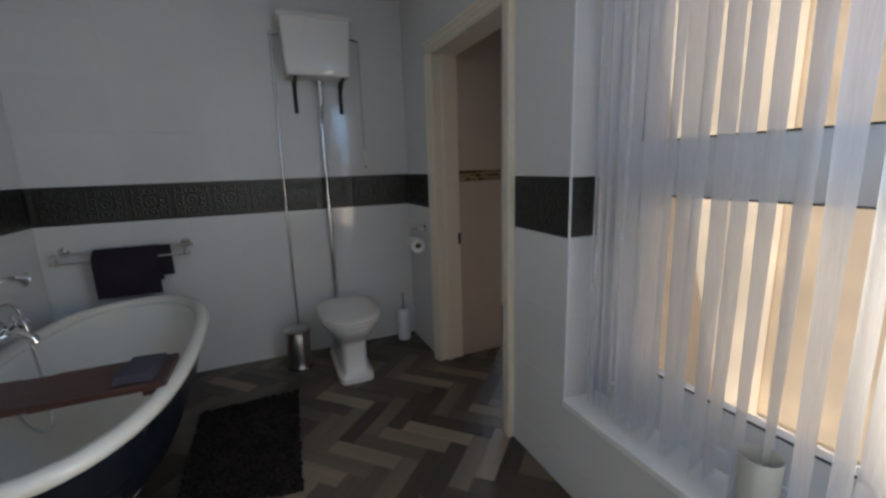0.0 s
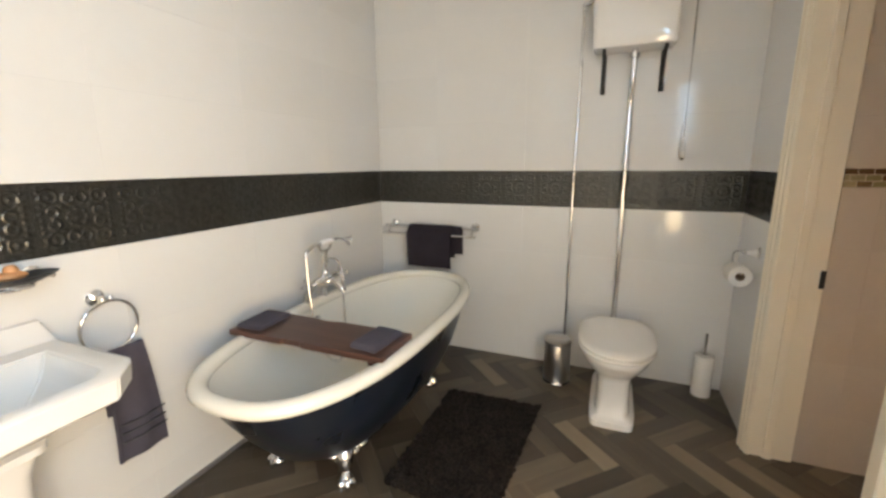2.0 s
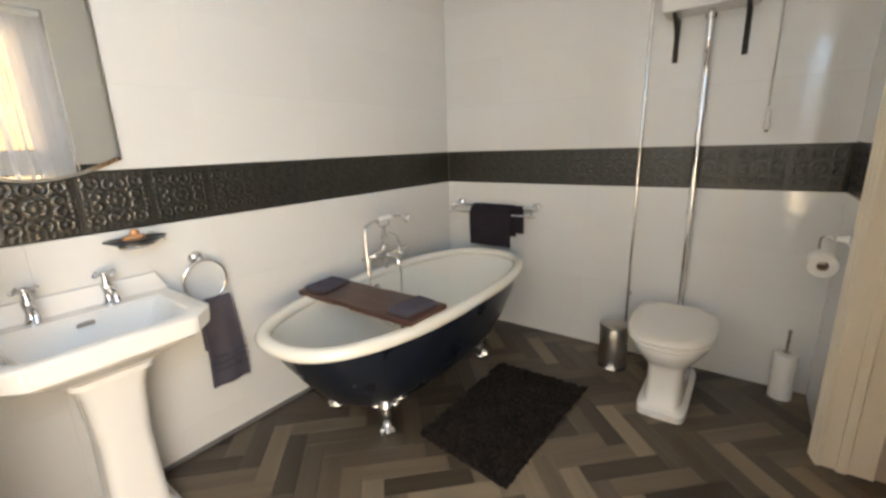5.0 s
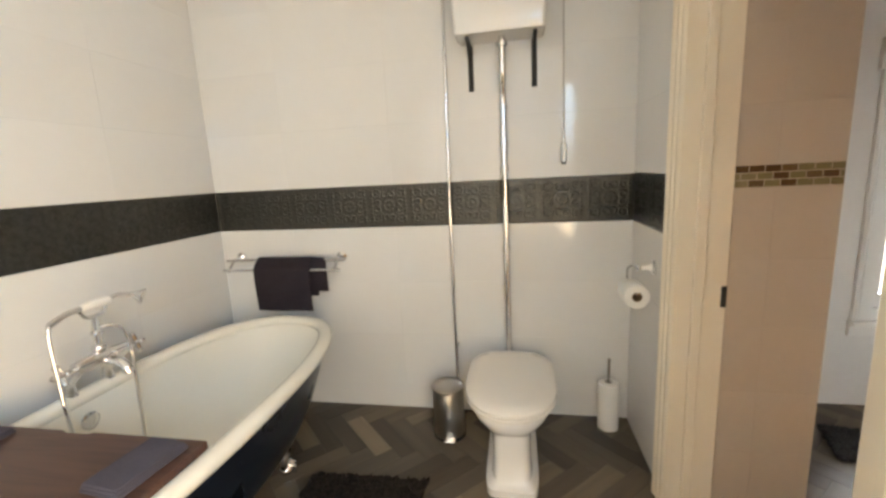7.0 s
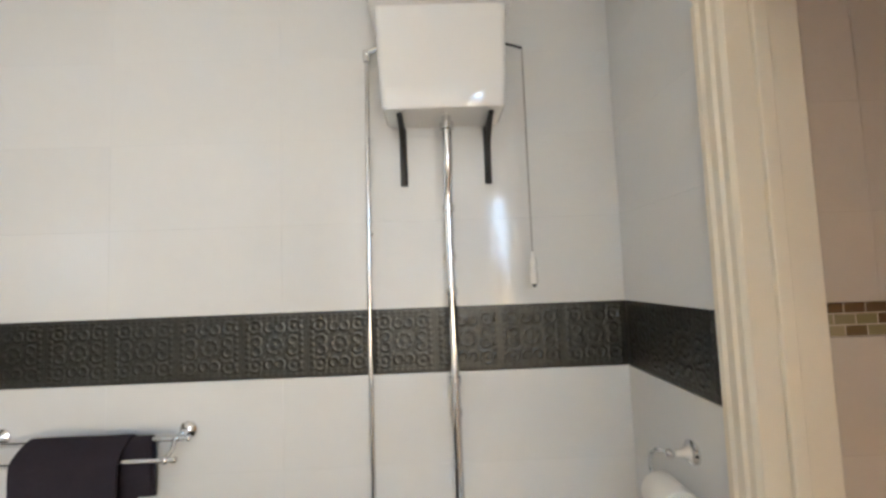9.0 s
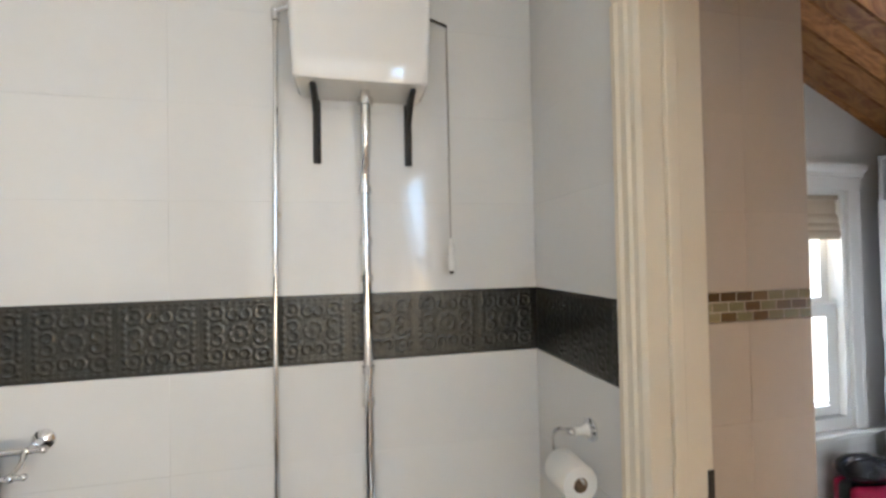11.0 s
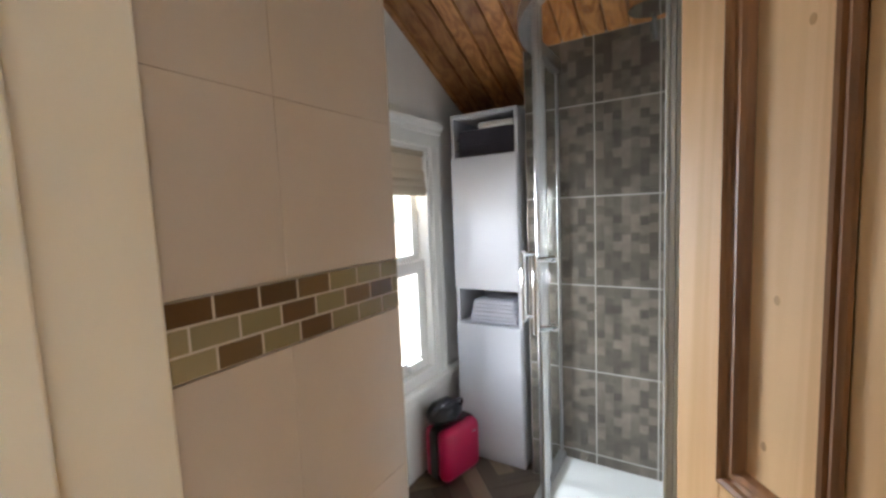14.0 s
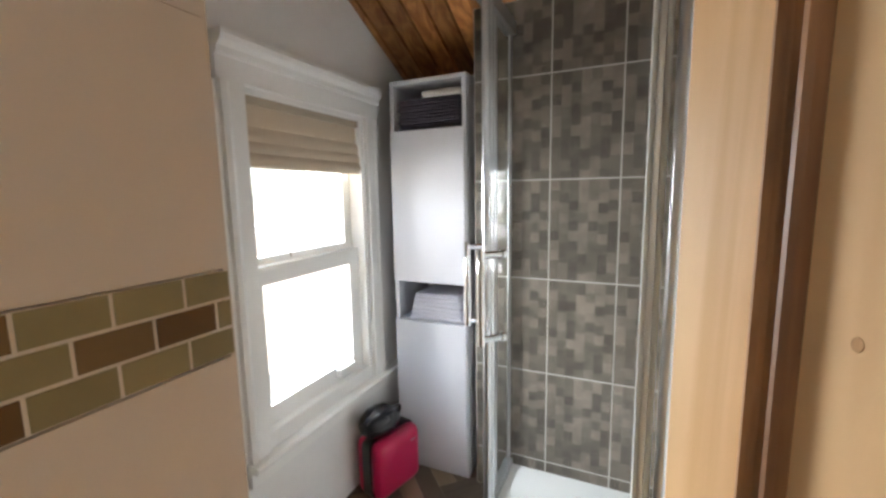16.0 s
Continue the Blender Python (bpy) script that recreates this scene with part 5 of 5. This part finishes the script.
for z, r in ((1.985, 0.026), (1.70, 0.0215), (1.525, 0.0215), (1.40, 0.0215), (1.09, 0.0215), (0.98, 0.0215)):
    bm = bmesh.new()
    lathe(bm, [(r * 0.7, -0.014), (r, -0.012), (r, 0.012), (r * 0.7, 0.014)], (0.527 if z > 1.8 else 0.5245 + (1.7 - z) * 0.002, NY - 0.10 if z > 1.8 else FY, z), 16)
    part("collar", bm, CHROME, flush_pipe, smooth=True)

supply_pipe = thing("supply_pipe", 0.235, NY - 0.03, 0.2, "thin chrome water pipe up the tiled wall", "pipe")
PY = NY - 0.03
bm = bmesh.new()
tube(bm, [(0.228, PY, 0.005), (0.228, PY, 1.2), (0.240, PY, 2.275)], 0.0085, 12)
part("pipe", bm, CHROME, supply_pipe, smooth=True)
bm = bmesh.new()
tube(bm, [(0.240, PY, 2.265), (0.240, PY, 2.305)], 0.014, 10)
tube(bm, [(0.240, PY, 2.298), (0.288, PY - 0.02, 2.306)], 0.011, 10)
ball(bm, (0.240, PY, 2.298), 0.016, 12)
part("elbow", bm, CHROME, supply_pipe, smooth=True)
for z in (0.42, 1.62):
    bm = bmesh.new()
    lathe(bm, [(0.012, 0), (0.012, -0.004), (0.006, -0.008), (0.006, -0.03)], (0.232, NY, z), 12, "y")
    part("pipe_clip", bm, CHROME, supply_pipe)

pull_chain = thing("pull_chain", 0.815, NY - 0.07, 1.40, "flush chain with a white porcelain pull", "pull chain")
CY = NY - 0.075
part("lever", tube(bmesh.new(), [(0.690, NY - 0.09, 2.292), (0.755, NY - 0.09, 2.287), (0.80, CY, 2.283), (0.815, CY, 2.278)], 0.005, 8), IRON, pull_chain)
bm = bmesh.new()
n = 62
for k in range(n):
    z = 2.27 - k * (2.27 - 1.525) / n
    ball(bm, (0.813 + 0.003 * (1 - z / 2.27), CY, z), 0.0046, 6, (1, 0.8, 1.3))
part("chain", bm, STEEL, pull_chain)
bm = bmesh.new()
lathe(bm, [(0.003, 0.120), (0.006, 0.115), (0.006, 0.10), (0.011, 0.095), (0.013, 0.075), (0.009, 0.062), (0.012, 0.055), (0.014, 0.03), (0.013, 0.008), (0.006, 0.004)], (0.816, CY, 1.412), 16)
pp = part("pull", bm, PORCELAIN, pull_chain, smooth=True)
part("tip", ball(bmesh.new(), (0.816, CY, 1.414), 0.0085, 10), IRON, pp)

# ---- pedal bin, brush, paper ----
pedal_bin = thing("pedal_bin", 0.205, 2.975, 0, "brushed steel pedal bin", "bin")
bm = bmesh.new()
lathe(bm, [(0.080, 0.012), (0.083, 0.02), (0.083, 0.262), (0.080, 0.267)], (0.205, 2.975, 0), 32)
part("body", bm, STEEL, pedal_bin, smooth=True)
bm = bmesh.new()
lathe(bm, [(0.086, 0.268), (0.086, 0.281), (0.078, 0.290), (0.04, 0.296), (0.001, 0.297)], (0.205, 2.975, 0), 32)
part("lid", bm, STEEL, pedal_bin, smooth=True)
bm = bmesh.new()
lathe(bm, [(0.084, 0), (0.085, 0.003), (0.085, 0.012), (0.081, 0.016)], (0.205, 2.975, 0), 32)
part("base_ring", bm, BLACK, pedal_bin, smooth=True)
part("pedal", block(0.190, 0.252, 2.862, 2.905, 0.014, 0.026, 0.004), CHROME, pedal_bin)

toilet_brush = thing("toilet_brush", 1.045, 3.115, 0, "white toilet brush pot with a steel handle", "toilet brush")
bm = bmesh.new()
lathe(bm, [(0.050, 0), (0.054, 0.004), (0.054, 0.250), (0.050, 0.258), (0.020, 0.262), (0.001, 0.262)], (1.045, 3.115, 0), 28)
part("pot", bm, PORCELAIN, toilet_brush, smooth=True)
bm = bmesh.new()
lathe(bm, [(0.020, 0.262), (0.018, 0.268), (0.0085, 0.272), (0.0075, 0.375), (0.009, 0.39), (0.005, 0.395)], (1.045, 3.115, 0), 14)
part("handle", bm, STEEL, toilet_brush, smooth=True)

paper_holder = thing("toilet_roll_holder", EX - 0.04, 2.85, 0.94, "chrome toilet roll holder with porcelain stem", "toilet roll holder")
bm = bmesh.new()
lathe(bm, [(0.034, 0), (0.034, -0.006), (0.026, -0.012), (0.016, -0.014)], (EX, 2.85, 0.945), 22, "x")
part("rose", bm, CHROME, paper_holder, smooth=True)
bm = bmesh.new()
lathe(bm, [(0.020, -0.012), (0.012, -0.03), (0.011, -0.05), (0.013, -0.056)], (EX, 2.85, 0.945), 18, "x")
part("stem", bm, PORCELAIN, paper_holder, "white porcelain stem", smooth=True)
bm = bmesh.new()
ball(bm, (EX - 0.066, 2.85, 0.944), 0.014, 12)
tube(bm, arc([(EX - 0.066, 2.85, 0.944), (EX - 0.085, 2.865, 0.95), (EX - 0.098, 2.89, 0.935), (EX - 0.096, 2.905, 0.895), (EX - 0.092, 2.895, 0.862), (EX - 0.09, 2.87, 0.855), (EX - 0.09, 2.745, 0.853)], 5), 0.0055, 10)
part("hook", bm, CHROME, paper_holder, smooth=True)
toilet_roll = thing("toilet_roll", EX - 0.09, 2.815, 0.80, "white toilet roll on its holder", "toilet roll")
bm = bmesh.new()
c0 = (EX - 0.09, 0, 0.838)
rr = [(0.021, 2.762), (0.050, 2.762), (0.052, 2.765), (0.052, 2.872), (0.050, 2.875), (0.021, 2.875)]
loft(bm, [[(c0[0] + r * math.cos(a), y, c0[2] + r * math.sin(a)) for a in [2 * math.pi * k / 32 for k in range(32)]] for r, y in rr], closed=True)
part("paper", bm, PAPER, toilet_roll, smooth=True)
bm = bmesh.new()
loft(bm, [[(c0[0] + r * math.cos(a), y, c0[2] + r * math.sin(a)) for a in [2 * math.pi * k / 24 for k in range(24)]] for r, y in ((0.0205, 2.7615), (0.0205, 2.8755), (0.0185, 2.8755), (0.0185, 2.7615))], closed=True)
part("card_core", bm, CARD, toilet_roll, smooth=True)


# ---- chenille mats ----
def pile_mat(name, corners, label, mt, count, seed, high=0.020):
    """A mat with a dense pile of small soft tufts."""
    rnd = random.Random(seed)
    cx, cy = sum(c[0] for c in corners) / 4, sum(c[1] for c in corners) / 4
    th = thing(name, cx, cy, 0, label, "bath mat")
    a, b, c, d = [Vector((*p, 0)) for p in corners]

    def at(u, v):
        return (a * (1 - u) + b * u) * (1 - v) + (d * (1 - u) + c * u) * v
    bm = bmesh.new()
    loft(bm, [[at(u, v) + Vector((0, 0, z)) for u, v in ((0.005, 0.005), (0.995, 0.005), (0.995, 0.995), (0.005, 0.995))] for z in (0.001, 0.008)])
    part("backing", bm, mt, th)
    verts, faces = [], []
    for i in range(count):
        p = at(rnd.uniform(0, 1), rnd.uniform(0, 1))
        r = rnd.uniform(0.007, 0.011)
        h = rnd.uniform(0.6, 1.1) * high
        lx, ly = rnd.uniform(-0.008, 0.008), rnd.uniform(-0.008, 0.008)
        o = len(verts)
        a0 = rnd.uniform(0, 6)
        for zz, rk, sh in ((0.004, 0.8, 0.0), (0.004 + h * 0.6, 1.0, 0.6), (0.004 + h, 0.55, 1.0)):
            for k in range(5):
                t = a0 + 2 * math.pi * k / 5
                verts.append(((p.x + r * rk * math.cos(t) + lx * sh) * U, (p.y + r * rk * math.sin(t) + ly * sh) * U, zz * U))
        for lv in (0, 5):
            for k in range(5):
                faces.append((o + lv + k, o + lv + (k + 1) % 5, o + lv + 5 + (k + 1) % 5, o + lv + 5 + k))
        faces.append(tuple(o + 10 + k for k in range(5)))
    me = bpy.data.meshes.new("shag")
    me.from_pydata(verts, [], faces)
    me.materials.append(mt)
    me.shade_smooth()
    ob = new("shag", me)
    ob.parent = th
    ob.matrix_parent_inverse = Matrix.Translation(th.location).inverted()
    ob["kind"] = "stuff"


pile_mat("bath_mat", ((-0.385, 1.765), (0.115, 1.71), (0.158, 2.600), (-0.385, 2.585)), "dark brown-grey shaggy bath mat on the floor", RUG, 5200, 3)
pile_mat("shower_mat", ((2.02, 2.95), (2.66, 2.84), (2.79, 3.05), (2.10, 3.22)), "charcoal shaggy mat on the shower room floor", RUG_GREY, 2200, 5)

# ---- cup on the window sill ----
cup = thing("sill_cup", 1.235, 0.552, WIN_Z0, "plain pale grey tumbler standing on the sill", "cup")
bm = bmesh.new()
lathe(bm, [(0.001, 0.001), (0.042, 0.001), (0.046, 0.006), (0.050, 0.195), (0.048, 0.20), (0.044, 0.19), (0.040, 0.02), (0.001, 0.015)], (1.235, 0.552, WIN_Z0), 28)
part("cup", bm, FROST, cup, smooth=True)
# floor edge strip along the west wall
structure("baseboard", blocks((WX, WX + 0.012, 0.40, NY, 0.001, 0.018)), SKIRT, "grey vinyl floor edge strip", "trim")

# ================= shower room things =================
# ---- sash window in the north wall ----
window_2 = thing("window_2", 2.770, WY, 0.42, "white painted sash window with moulded surround", "window", kind="structure")
CASE = ((0.0, 0.0), (0.0, 0.018), (0.014, 0.026), (0.030, 0.020), (0.085, 0.020), (0.085, 0.0))
X0, X1 = 2.35, 3.20
for xs, s in ((X0, 1), (X1, -1)):
    bm = bmesh.new()
    loft(bm, [[(xs + s * a, WY - d, z) for a, d in CASE] for z in (0.50, 1.785)])
    part("side_casing", bm, WHITE_PAINT, window_2)
bm = bmesh.new()
crown = ((0.0, 0.0), (0.0, 0.020), (0.07, 0.020), (0.075, 0.030), (0.095, 0.034), (0.110, 0.050), (0.125, 0.055), (0.140, 0.055), (0.140, 0.0))
loft(bm, [[(x, WY - d, 1.785 + a) for a, d in crown] for x in (X0 - 0.015, X1 + 0.01)])
part("head_casing", bm, WHITE_PAINT, window_2, "moulded head of the window surround")
bm = bmesh.new()
sillp = ((0.0, 0.0), (0.0, 0.020), (0.055, 0.020), (0.060, 0.050), (0.078, 0.055), (0.085, 0.045), (0.085, 0.0))
loft(bm, [[(x, WY - d, 0.415 + a) for a, d in sillp] for x in (X0 - 0.01, X1 + 0.16)])
part("window_sill", bm, WHITE_PAINT, window_2)
part("window_frame", blocks((2.415, 2.440, WY - 0.004, WY + 0.12, 0.50, 1.80), (3.080, 3.105, WY - 0.004, WY + 0.12, 0.50, 1.80), (2.440, 3.080, WY - 0.004, WY + 0.12, 1.762, 1.80), (2.440, 3.080, WY - 0.004, WY + 0.12, 0.50, 0.563)), WHITE_PAINT, window_2)
low = part("lower_sash", blocks((2.440, 2.495, WY + 0.035, WY + 0.07, 0.563, 1.17), (3.005, 3.080, WY + 0.035, WY + 0.07, 0.56, 1.17),
                                (2.495, 3.005, WY + 0.035, WY + 0.07, 0.56, 0.635), (2.495, 3.005, WY + 0.035, WY + 0.07, 1.10, 1.17)), WHITE_PAINT, window_2)
part("pane", block(2.495, 3.005, WY + 0.05, WY + 0.054, 0.635, 1.10), GLASS, low).visible_shadow = False
part("sash_lift", block(2.865, 2.985, WY + 0.002, WY + 0.034, 0.585, 0.632, 0.009), WHITE_PAINT, low)
up = part("upper_frame", blocks((2.440, 2.480, WY + 0.07, WY + 0.11, 1.17, 1.765), (3.025, 3.080, WY + 0.07, WY + 0.11, 1.17, 1.765), (2.480, 3.025, WY + 0.07, WY + 0.11, 1.17, 1.20)), WHITE_PAINT, window_2)
TILT_M = Matrix.Translation((0, WY + 0.11, 1.76)) @ Matrix.Rotation(radians(24), 4, "X")
vent = part("open_vent", blocks((2.485, 2.525, 0.0, 0.03, -0.55, 0.0), (2.980, 3.020, 0.0, 0.03, -0.55, 0.0), (2.525, 2.980, 0.0, 0.03, -0.55, -0.51), (2.525, 2.980, 0.0, 0.03, -0.04, 0.0)), WHITE_PAINT, up, "top-hung vent pushed open", m=TILT_M)
part("pane", block(2.525, 2.980, 0.012, 0.016, -0.51, -0.04), GLASS, vent, m=TILT_M).visible_shadow = False

roman_blind = thing("roman_blind", 2.760, WY + 0.01, 1.52, "pleated natural woven blind drawn halfway up", "blind")
part("head_rail", block(2.442, 3.078, WY + 0.004, WY + 0.030, 1.735, 1.764, 0.003), BAMBOO, roman_blind)
for i, (z0, z1, d) in enumerate(((1.655, 1.735, 0.0), (1.600, 1.662, 0.006), (1.560, 1.612, 0.011), (1.520, 1.575, 0.016))):
    bm = bmesh.new()
    yy = WY + 0.020 - d

    def fold(u, v):
        return (2.444 + 0.632 * u, yy - 0.010 * math.sin(v * math.pi) * (1 if i else 0.3), z0 + (z1 - z0) * v)
    part("pleat", sheet(bm, fold, 14, 6, 0.003), BLIND_CLOTH, roman_blind, smooth=True)
part("cord", tube(bmesh.new(), [(2.610, WY + 0.004, 1.60), (2.612, WY + 0.006, 1.40), (2.615, WY + 0.008, 1.195)], 0.003, 6), BAMBOO, roman_blind)

# ---- tall cabinet ----
cabinet = thing("tall_cabinet", 3.35, 3.17, 0, "narrow tall white bathroom cabinet with open niches", "cabinet")
C0, C1, CF, CB, CT = 2.972, 3.362, 3.205, 3.54, 1.953
T = 0.018
for nm, q in (("side_panel", (CF, CB, C0, C0 + T, 0, CT)), ("side_panel", (CF, CB, C1 - T, C1, 0, CT)), ("top_panel", (CF, CB, C0 + T, C1 - T, CT - T, CT)),
              ("plinth", (CF, CB, C0 + T, C1 - T, 0.0, 0.05)), ("shelf", (CF + 0.02, CB, C0 + T, C1 - T, 0.780, 0.798)),
              ("shelf", (CF + 0.02, CB, C0 + T, C1 - T, 0.987, 1.005)), ("shelf", (CF + 0.02, CB, C0 + T, C1 - T, 1.707, 1.725))):
    part(nm, block(*q), CAB, cabinet)
part("back_panel", block(CB - 0.006, CB - 0.0005, C0 + T, C1 - T, 0.05, CT - T), CAB_IN, cabinet)
for z0, z1 in ((0.05, 0.796), (0.990, 1.722)):
    dr = part("door", block(CF - 0.016, CF - 0.0006, C0 + 0.003, C1 - 0.003, z0 + 0.002, z1 - 0.002, 0.002, 1), CAB, cabinet)
zz = 1.7255
for i in range(5):
    folded("bath_towel", CF + 0.012, CF + 0.25, C0 + 0.030 + 0.004 * (i % 2), C1 - 0.030 - 0.005 * ((i + 1) % 2), zz, (0.014, 0.014), GREY_TOWEL, "folded slate-grey towel in the cabinet niche", 0.0, "towel", "grey towels in the cabinet")
    zz += 0.0285
white_roll = thing("white_cloth", CF + 0.06, 3.11, zz, "white cloth folded on the grey towels", "cloth")
bm = block(CF + 0.01, CF + 0.10, 3.00, 3.20, zz + 0.0005, zz + 0.032, 0.013, 3)
part("cloth", bm, WHITE_TOWEL, white_roll, smooth=True)
zz = 0.7985
for i, lay in enumerate(((0.022, 0.02), (0.024, 0.022), (0.022, 0.02))):
    folded("hand_towel", CF + 0.004 - 0.008 * i * 0, CF + 0.24, C0 + 0.030 + 0.008 * i, C1 - 0.075 - 0.012 * i, zz, lay, PALE_TOWEL, "folded pale lilac towel in the cabinet niche", 0.0, "towel", "pale towels in the cabinet")
    zz += sum(lay) + 0.0008

# ---- vanity case and bag ----
CM = Matrix.Translation((3.015, 3.318, 0)) @ Matrix.Rotation(radians(-14), 4, "Z") @ Matrix.Diagonal((1.14, 1.1, 1, 1))
vanity_case = thing("vanity_case", 3.045, 3.345, 0, "crimson-pink hard vanity case on the floor", "case")
bm = block(-0.125, 0.125, -0.085, 0.0, 0.012, 0.295, 0.045, 5)
sh = part("front_shell", bm, PINK, vanity_case, smooth=True, m=CM)
bm = block(-0.125, 0.125, 0.001, 0.075, 0.012, 0.295, 0.036, 5)
part("back_shell", bm, PINK, vanity_case, smooth=True, m=CM)
part("zip", block(-0.126, 0.126, -0.005, 0.005, 0.011, 0.2965, 0.030, 3), BLACK, vanity_case, m=CM)
part("badge", block(0.05, 0.08, -0.0865, -0.0845, 0.235, 0.243, 0.001, 1), STEEL, sh, "small plain badge", m=CM)
for x in (-0.08, 0.08):
    bm = bmesh.new()
    lathe(bm, [(0.014, 0), (0.016, 0.003), (0.016, 0.010), (0.012, 0.013)], (x, -0.04, 0), 12)
    part("foot", bm, BLACK, vanity_case, m=CM)
black_bag = thing("black_bag", 3.02, 3.40, 0.298, "small shiny black bag perched on the pink case", "bag")
bm = bmesh.new()
ball(bm, (-0.045, 0.0, 0.362), 0.096, 20, (1.05, 0.75, 0.72))
for v in bm.verts:
    v.co += Vector((0, 0, 1)) * 0.012 * noise.noise(v.co * 22) + Vector((1, 0, 0)) * 0.010 * noise.noise(v.co * 17 + Vector((3, 3, 3)))
    v.co.z = max(v.co.z, 0.2985)
part("body", bm, LEATHER, black_bag, smooth=True, m=CM)
part("strap", tube(bmesh.new(), arc([(-0.13, -0.01, 0.37), (-0.105, -0.05, 0.43), (-0.04, -0.068, 0.45), (0.025, -0.05, 0.42), (0.045, -0.02, 0.36)], 6), 0.007, 8), LEATHER, black_bag, smooth=True, m=CM)

# ---- curved shower enclosure ----
tray = thing("shower_tray", 2.75, 2.22, 0, "white quadrant shower tray", "shower tray")
QX, QY, QR = 2.85, 2.20, 0.565


def quadrant(grow, z, n=24):
    r = QR + grow
    pts = [(SEX - 0.001, SSY + 0.002, z), (SEX - 0.001, QY + r, z)]
    for k in range(n + 1):
        a = radians(90 + 90 * k / n)
        pts.append((QX + r * math.cos(a), QY + r * math.sin(a), z))
    pts.append((QX - r, SSY + 0.002, z))
    return pts


bm = bmesh.new()
loft(bm, [quadrant(0.03, 0.0), quadrant(0.03, 0.135), quadrant(0.022, 0.148)])
part("tray", bm, TRAY_WHITE, tray)
enclosure = thing("shower_enclosure", 2.5, 2.5, 0.15, "curved glass shower enclosure with chrome rails", "shower")


def bow(a0, a1, r, n=20):
    return [(QX + r * math.cos(radians(a0 + (a1 - a0) * k / n)), QY + r * math.sin(radians(a0 + (a1 - a0) * k / n))) for k in range(n + 1)]


def ribbon(line, z0, z1, t, closed=False):
    """An upright strip of thickness t along a plan line."""
    bm = bmesh.new()
    n = len(line)
    rings = []
    for i, (x, y) in enumerate(line):
        dx, dy = line[min(i + 1, n - 1)][0] - line[max(i - 1, 0)][0], line[min(i + 1, n - 1)][1] - line[max(i - 1, 0)][1]
        q = math.hypot(dx, dy) or 1
        nx, ny = -dy / q * t / 2, dx / q * t / 2
        rings.append([(x + nx, y + ny, z0), (x - nx, y - ny, z0), (x - nx, y - ny, z1), (x + nx, y + ny, z1)])
    return loft(bm, rings)


full = [(SEX - 0.005, QY + QR)] + bow(90, 180, QR, 30) + [(QX - QR, SSY + 0.005)]
part("top_rail", ribbon(full, 2.065, 2.115, 0.042), SATIN, enclosure, smooth=True)
part("bottom_rail", ribbon(full, 0.149, 0.176, 0.036), SATIN, enclosure, smooth=True)
for line in ([(SEX - 0.02, QY + QR), (QX, QY + QR)], [(QX - QR, QY), (QX - QR, SSY + 0.02)]):
    part("side_pane", ribbon(line, 0.176, 2.065, 0.006), SHOWER_GLASS, enclosure).visible_shadow = False
for i, (a0, a1, r) in enumerate(((90, 129.9, QR - 0.010), (131.1, 180, QR + 0.010))):
    dr = part("sliding_door", ribbon(bow(a0, a1, r, 16), 0.180, 2.060, 0.006), SHOWER_GLASS, enclosure)
    dr.visible_shadow = False
    am = 121.6 if i == 0 else 137.3
    for ae in ((a1 - 0.5) if i == 0 else (a0 + 0.5), (a0 + 1) if i == 0 else (a1 - 1)):
        x, y = QX + r * math.cos(radians(ae)), QY + r * math.sin(radians(ae))
        part("edge_profile", tube(bmesh.new(), [(x, y, 0.178), (x, y, 2.062)], 0.011, 10), SATIN, dr, smooth=True)
    x, y = QX + r * math.cos(radians(am)), QY + r * math.sin(radians(am))
    ux, uy = math.cos(radians(am)), math.sin(radians(am))
    bm = bmesh.new()
    o = 0.045
    tube(bm, [(x + ux * o, y + uy * o, 1.035), (x + ux * o, y + uy * o, 1.285)], 0.010, 12)
    for z in (1.05, 1.27):
        tube(bm, [(x - ux * 0.018, y - uy * 0.018, z), (x + ux * o, y + uy * o, z)], 0.009, 10)
        ball(bm, (x - ux * 0.018, y - uy * 0.018, z), 0.013, 10)
    part("handle", bm, CHROME, dr, "chrome bar handle", smooth=True)
for x, y in ((SEX - 0.014, QY + QR), (QX + 0.13, QY + QR), (QX - QR, QY + 0.045), (QX - QR, SSY + 0.014)):
    post = part("post", block(x - 0.010, x + 0.010, y - 0.006, y + 0.006, 0.176, 2.065, 0.003), SATIN, enclosure)
    for d in (-0.0115, 0.0115) if 1.9 < y < 2.4 else ():
        part("seal", block(x - 0.006, x + 0.006, y + d - 0.005, y + d + 0.005, 0.176, 2.065, 0.002, 1), SEAL, post, "pale plastic seal strip")
# shower head high on the wall
shower_head = thing("overhead_shower", 3.0, 2.345, 2.165, "round chrome shower head on an arm", "shower head")
part("arm", tube(bmesh.new(), arc([(SEX - 0.001, 2.345, 2.125), (SEX - 0.08, 2.345, 2.17), (SEX - 0.16, 2.345, 2.205), (3.0, 2.345, 2.195)], 6), 0.010, 10), CHROME, shower_head, smooth=True)
bm = bmesh.new()
lathe(bm, [(0.010, 0.034), (0.02, 0.024), (0.080, 0.014), (0.084, 0.004), (0.001, 0.0)], (3.0, 2.345, 2.165), 28)
part("head", bm, CHROME, shower_head, smooth=True)
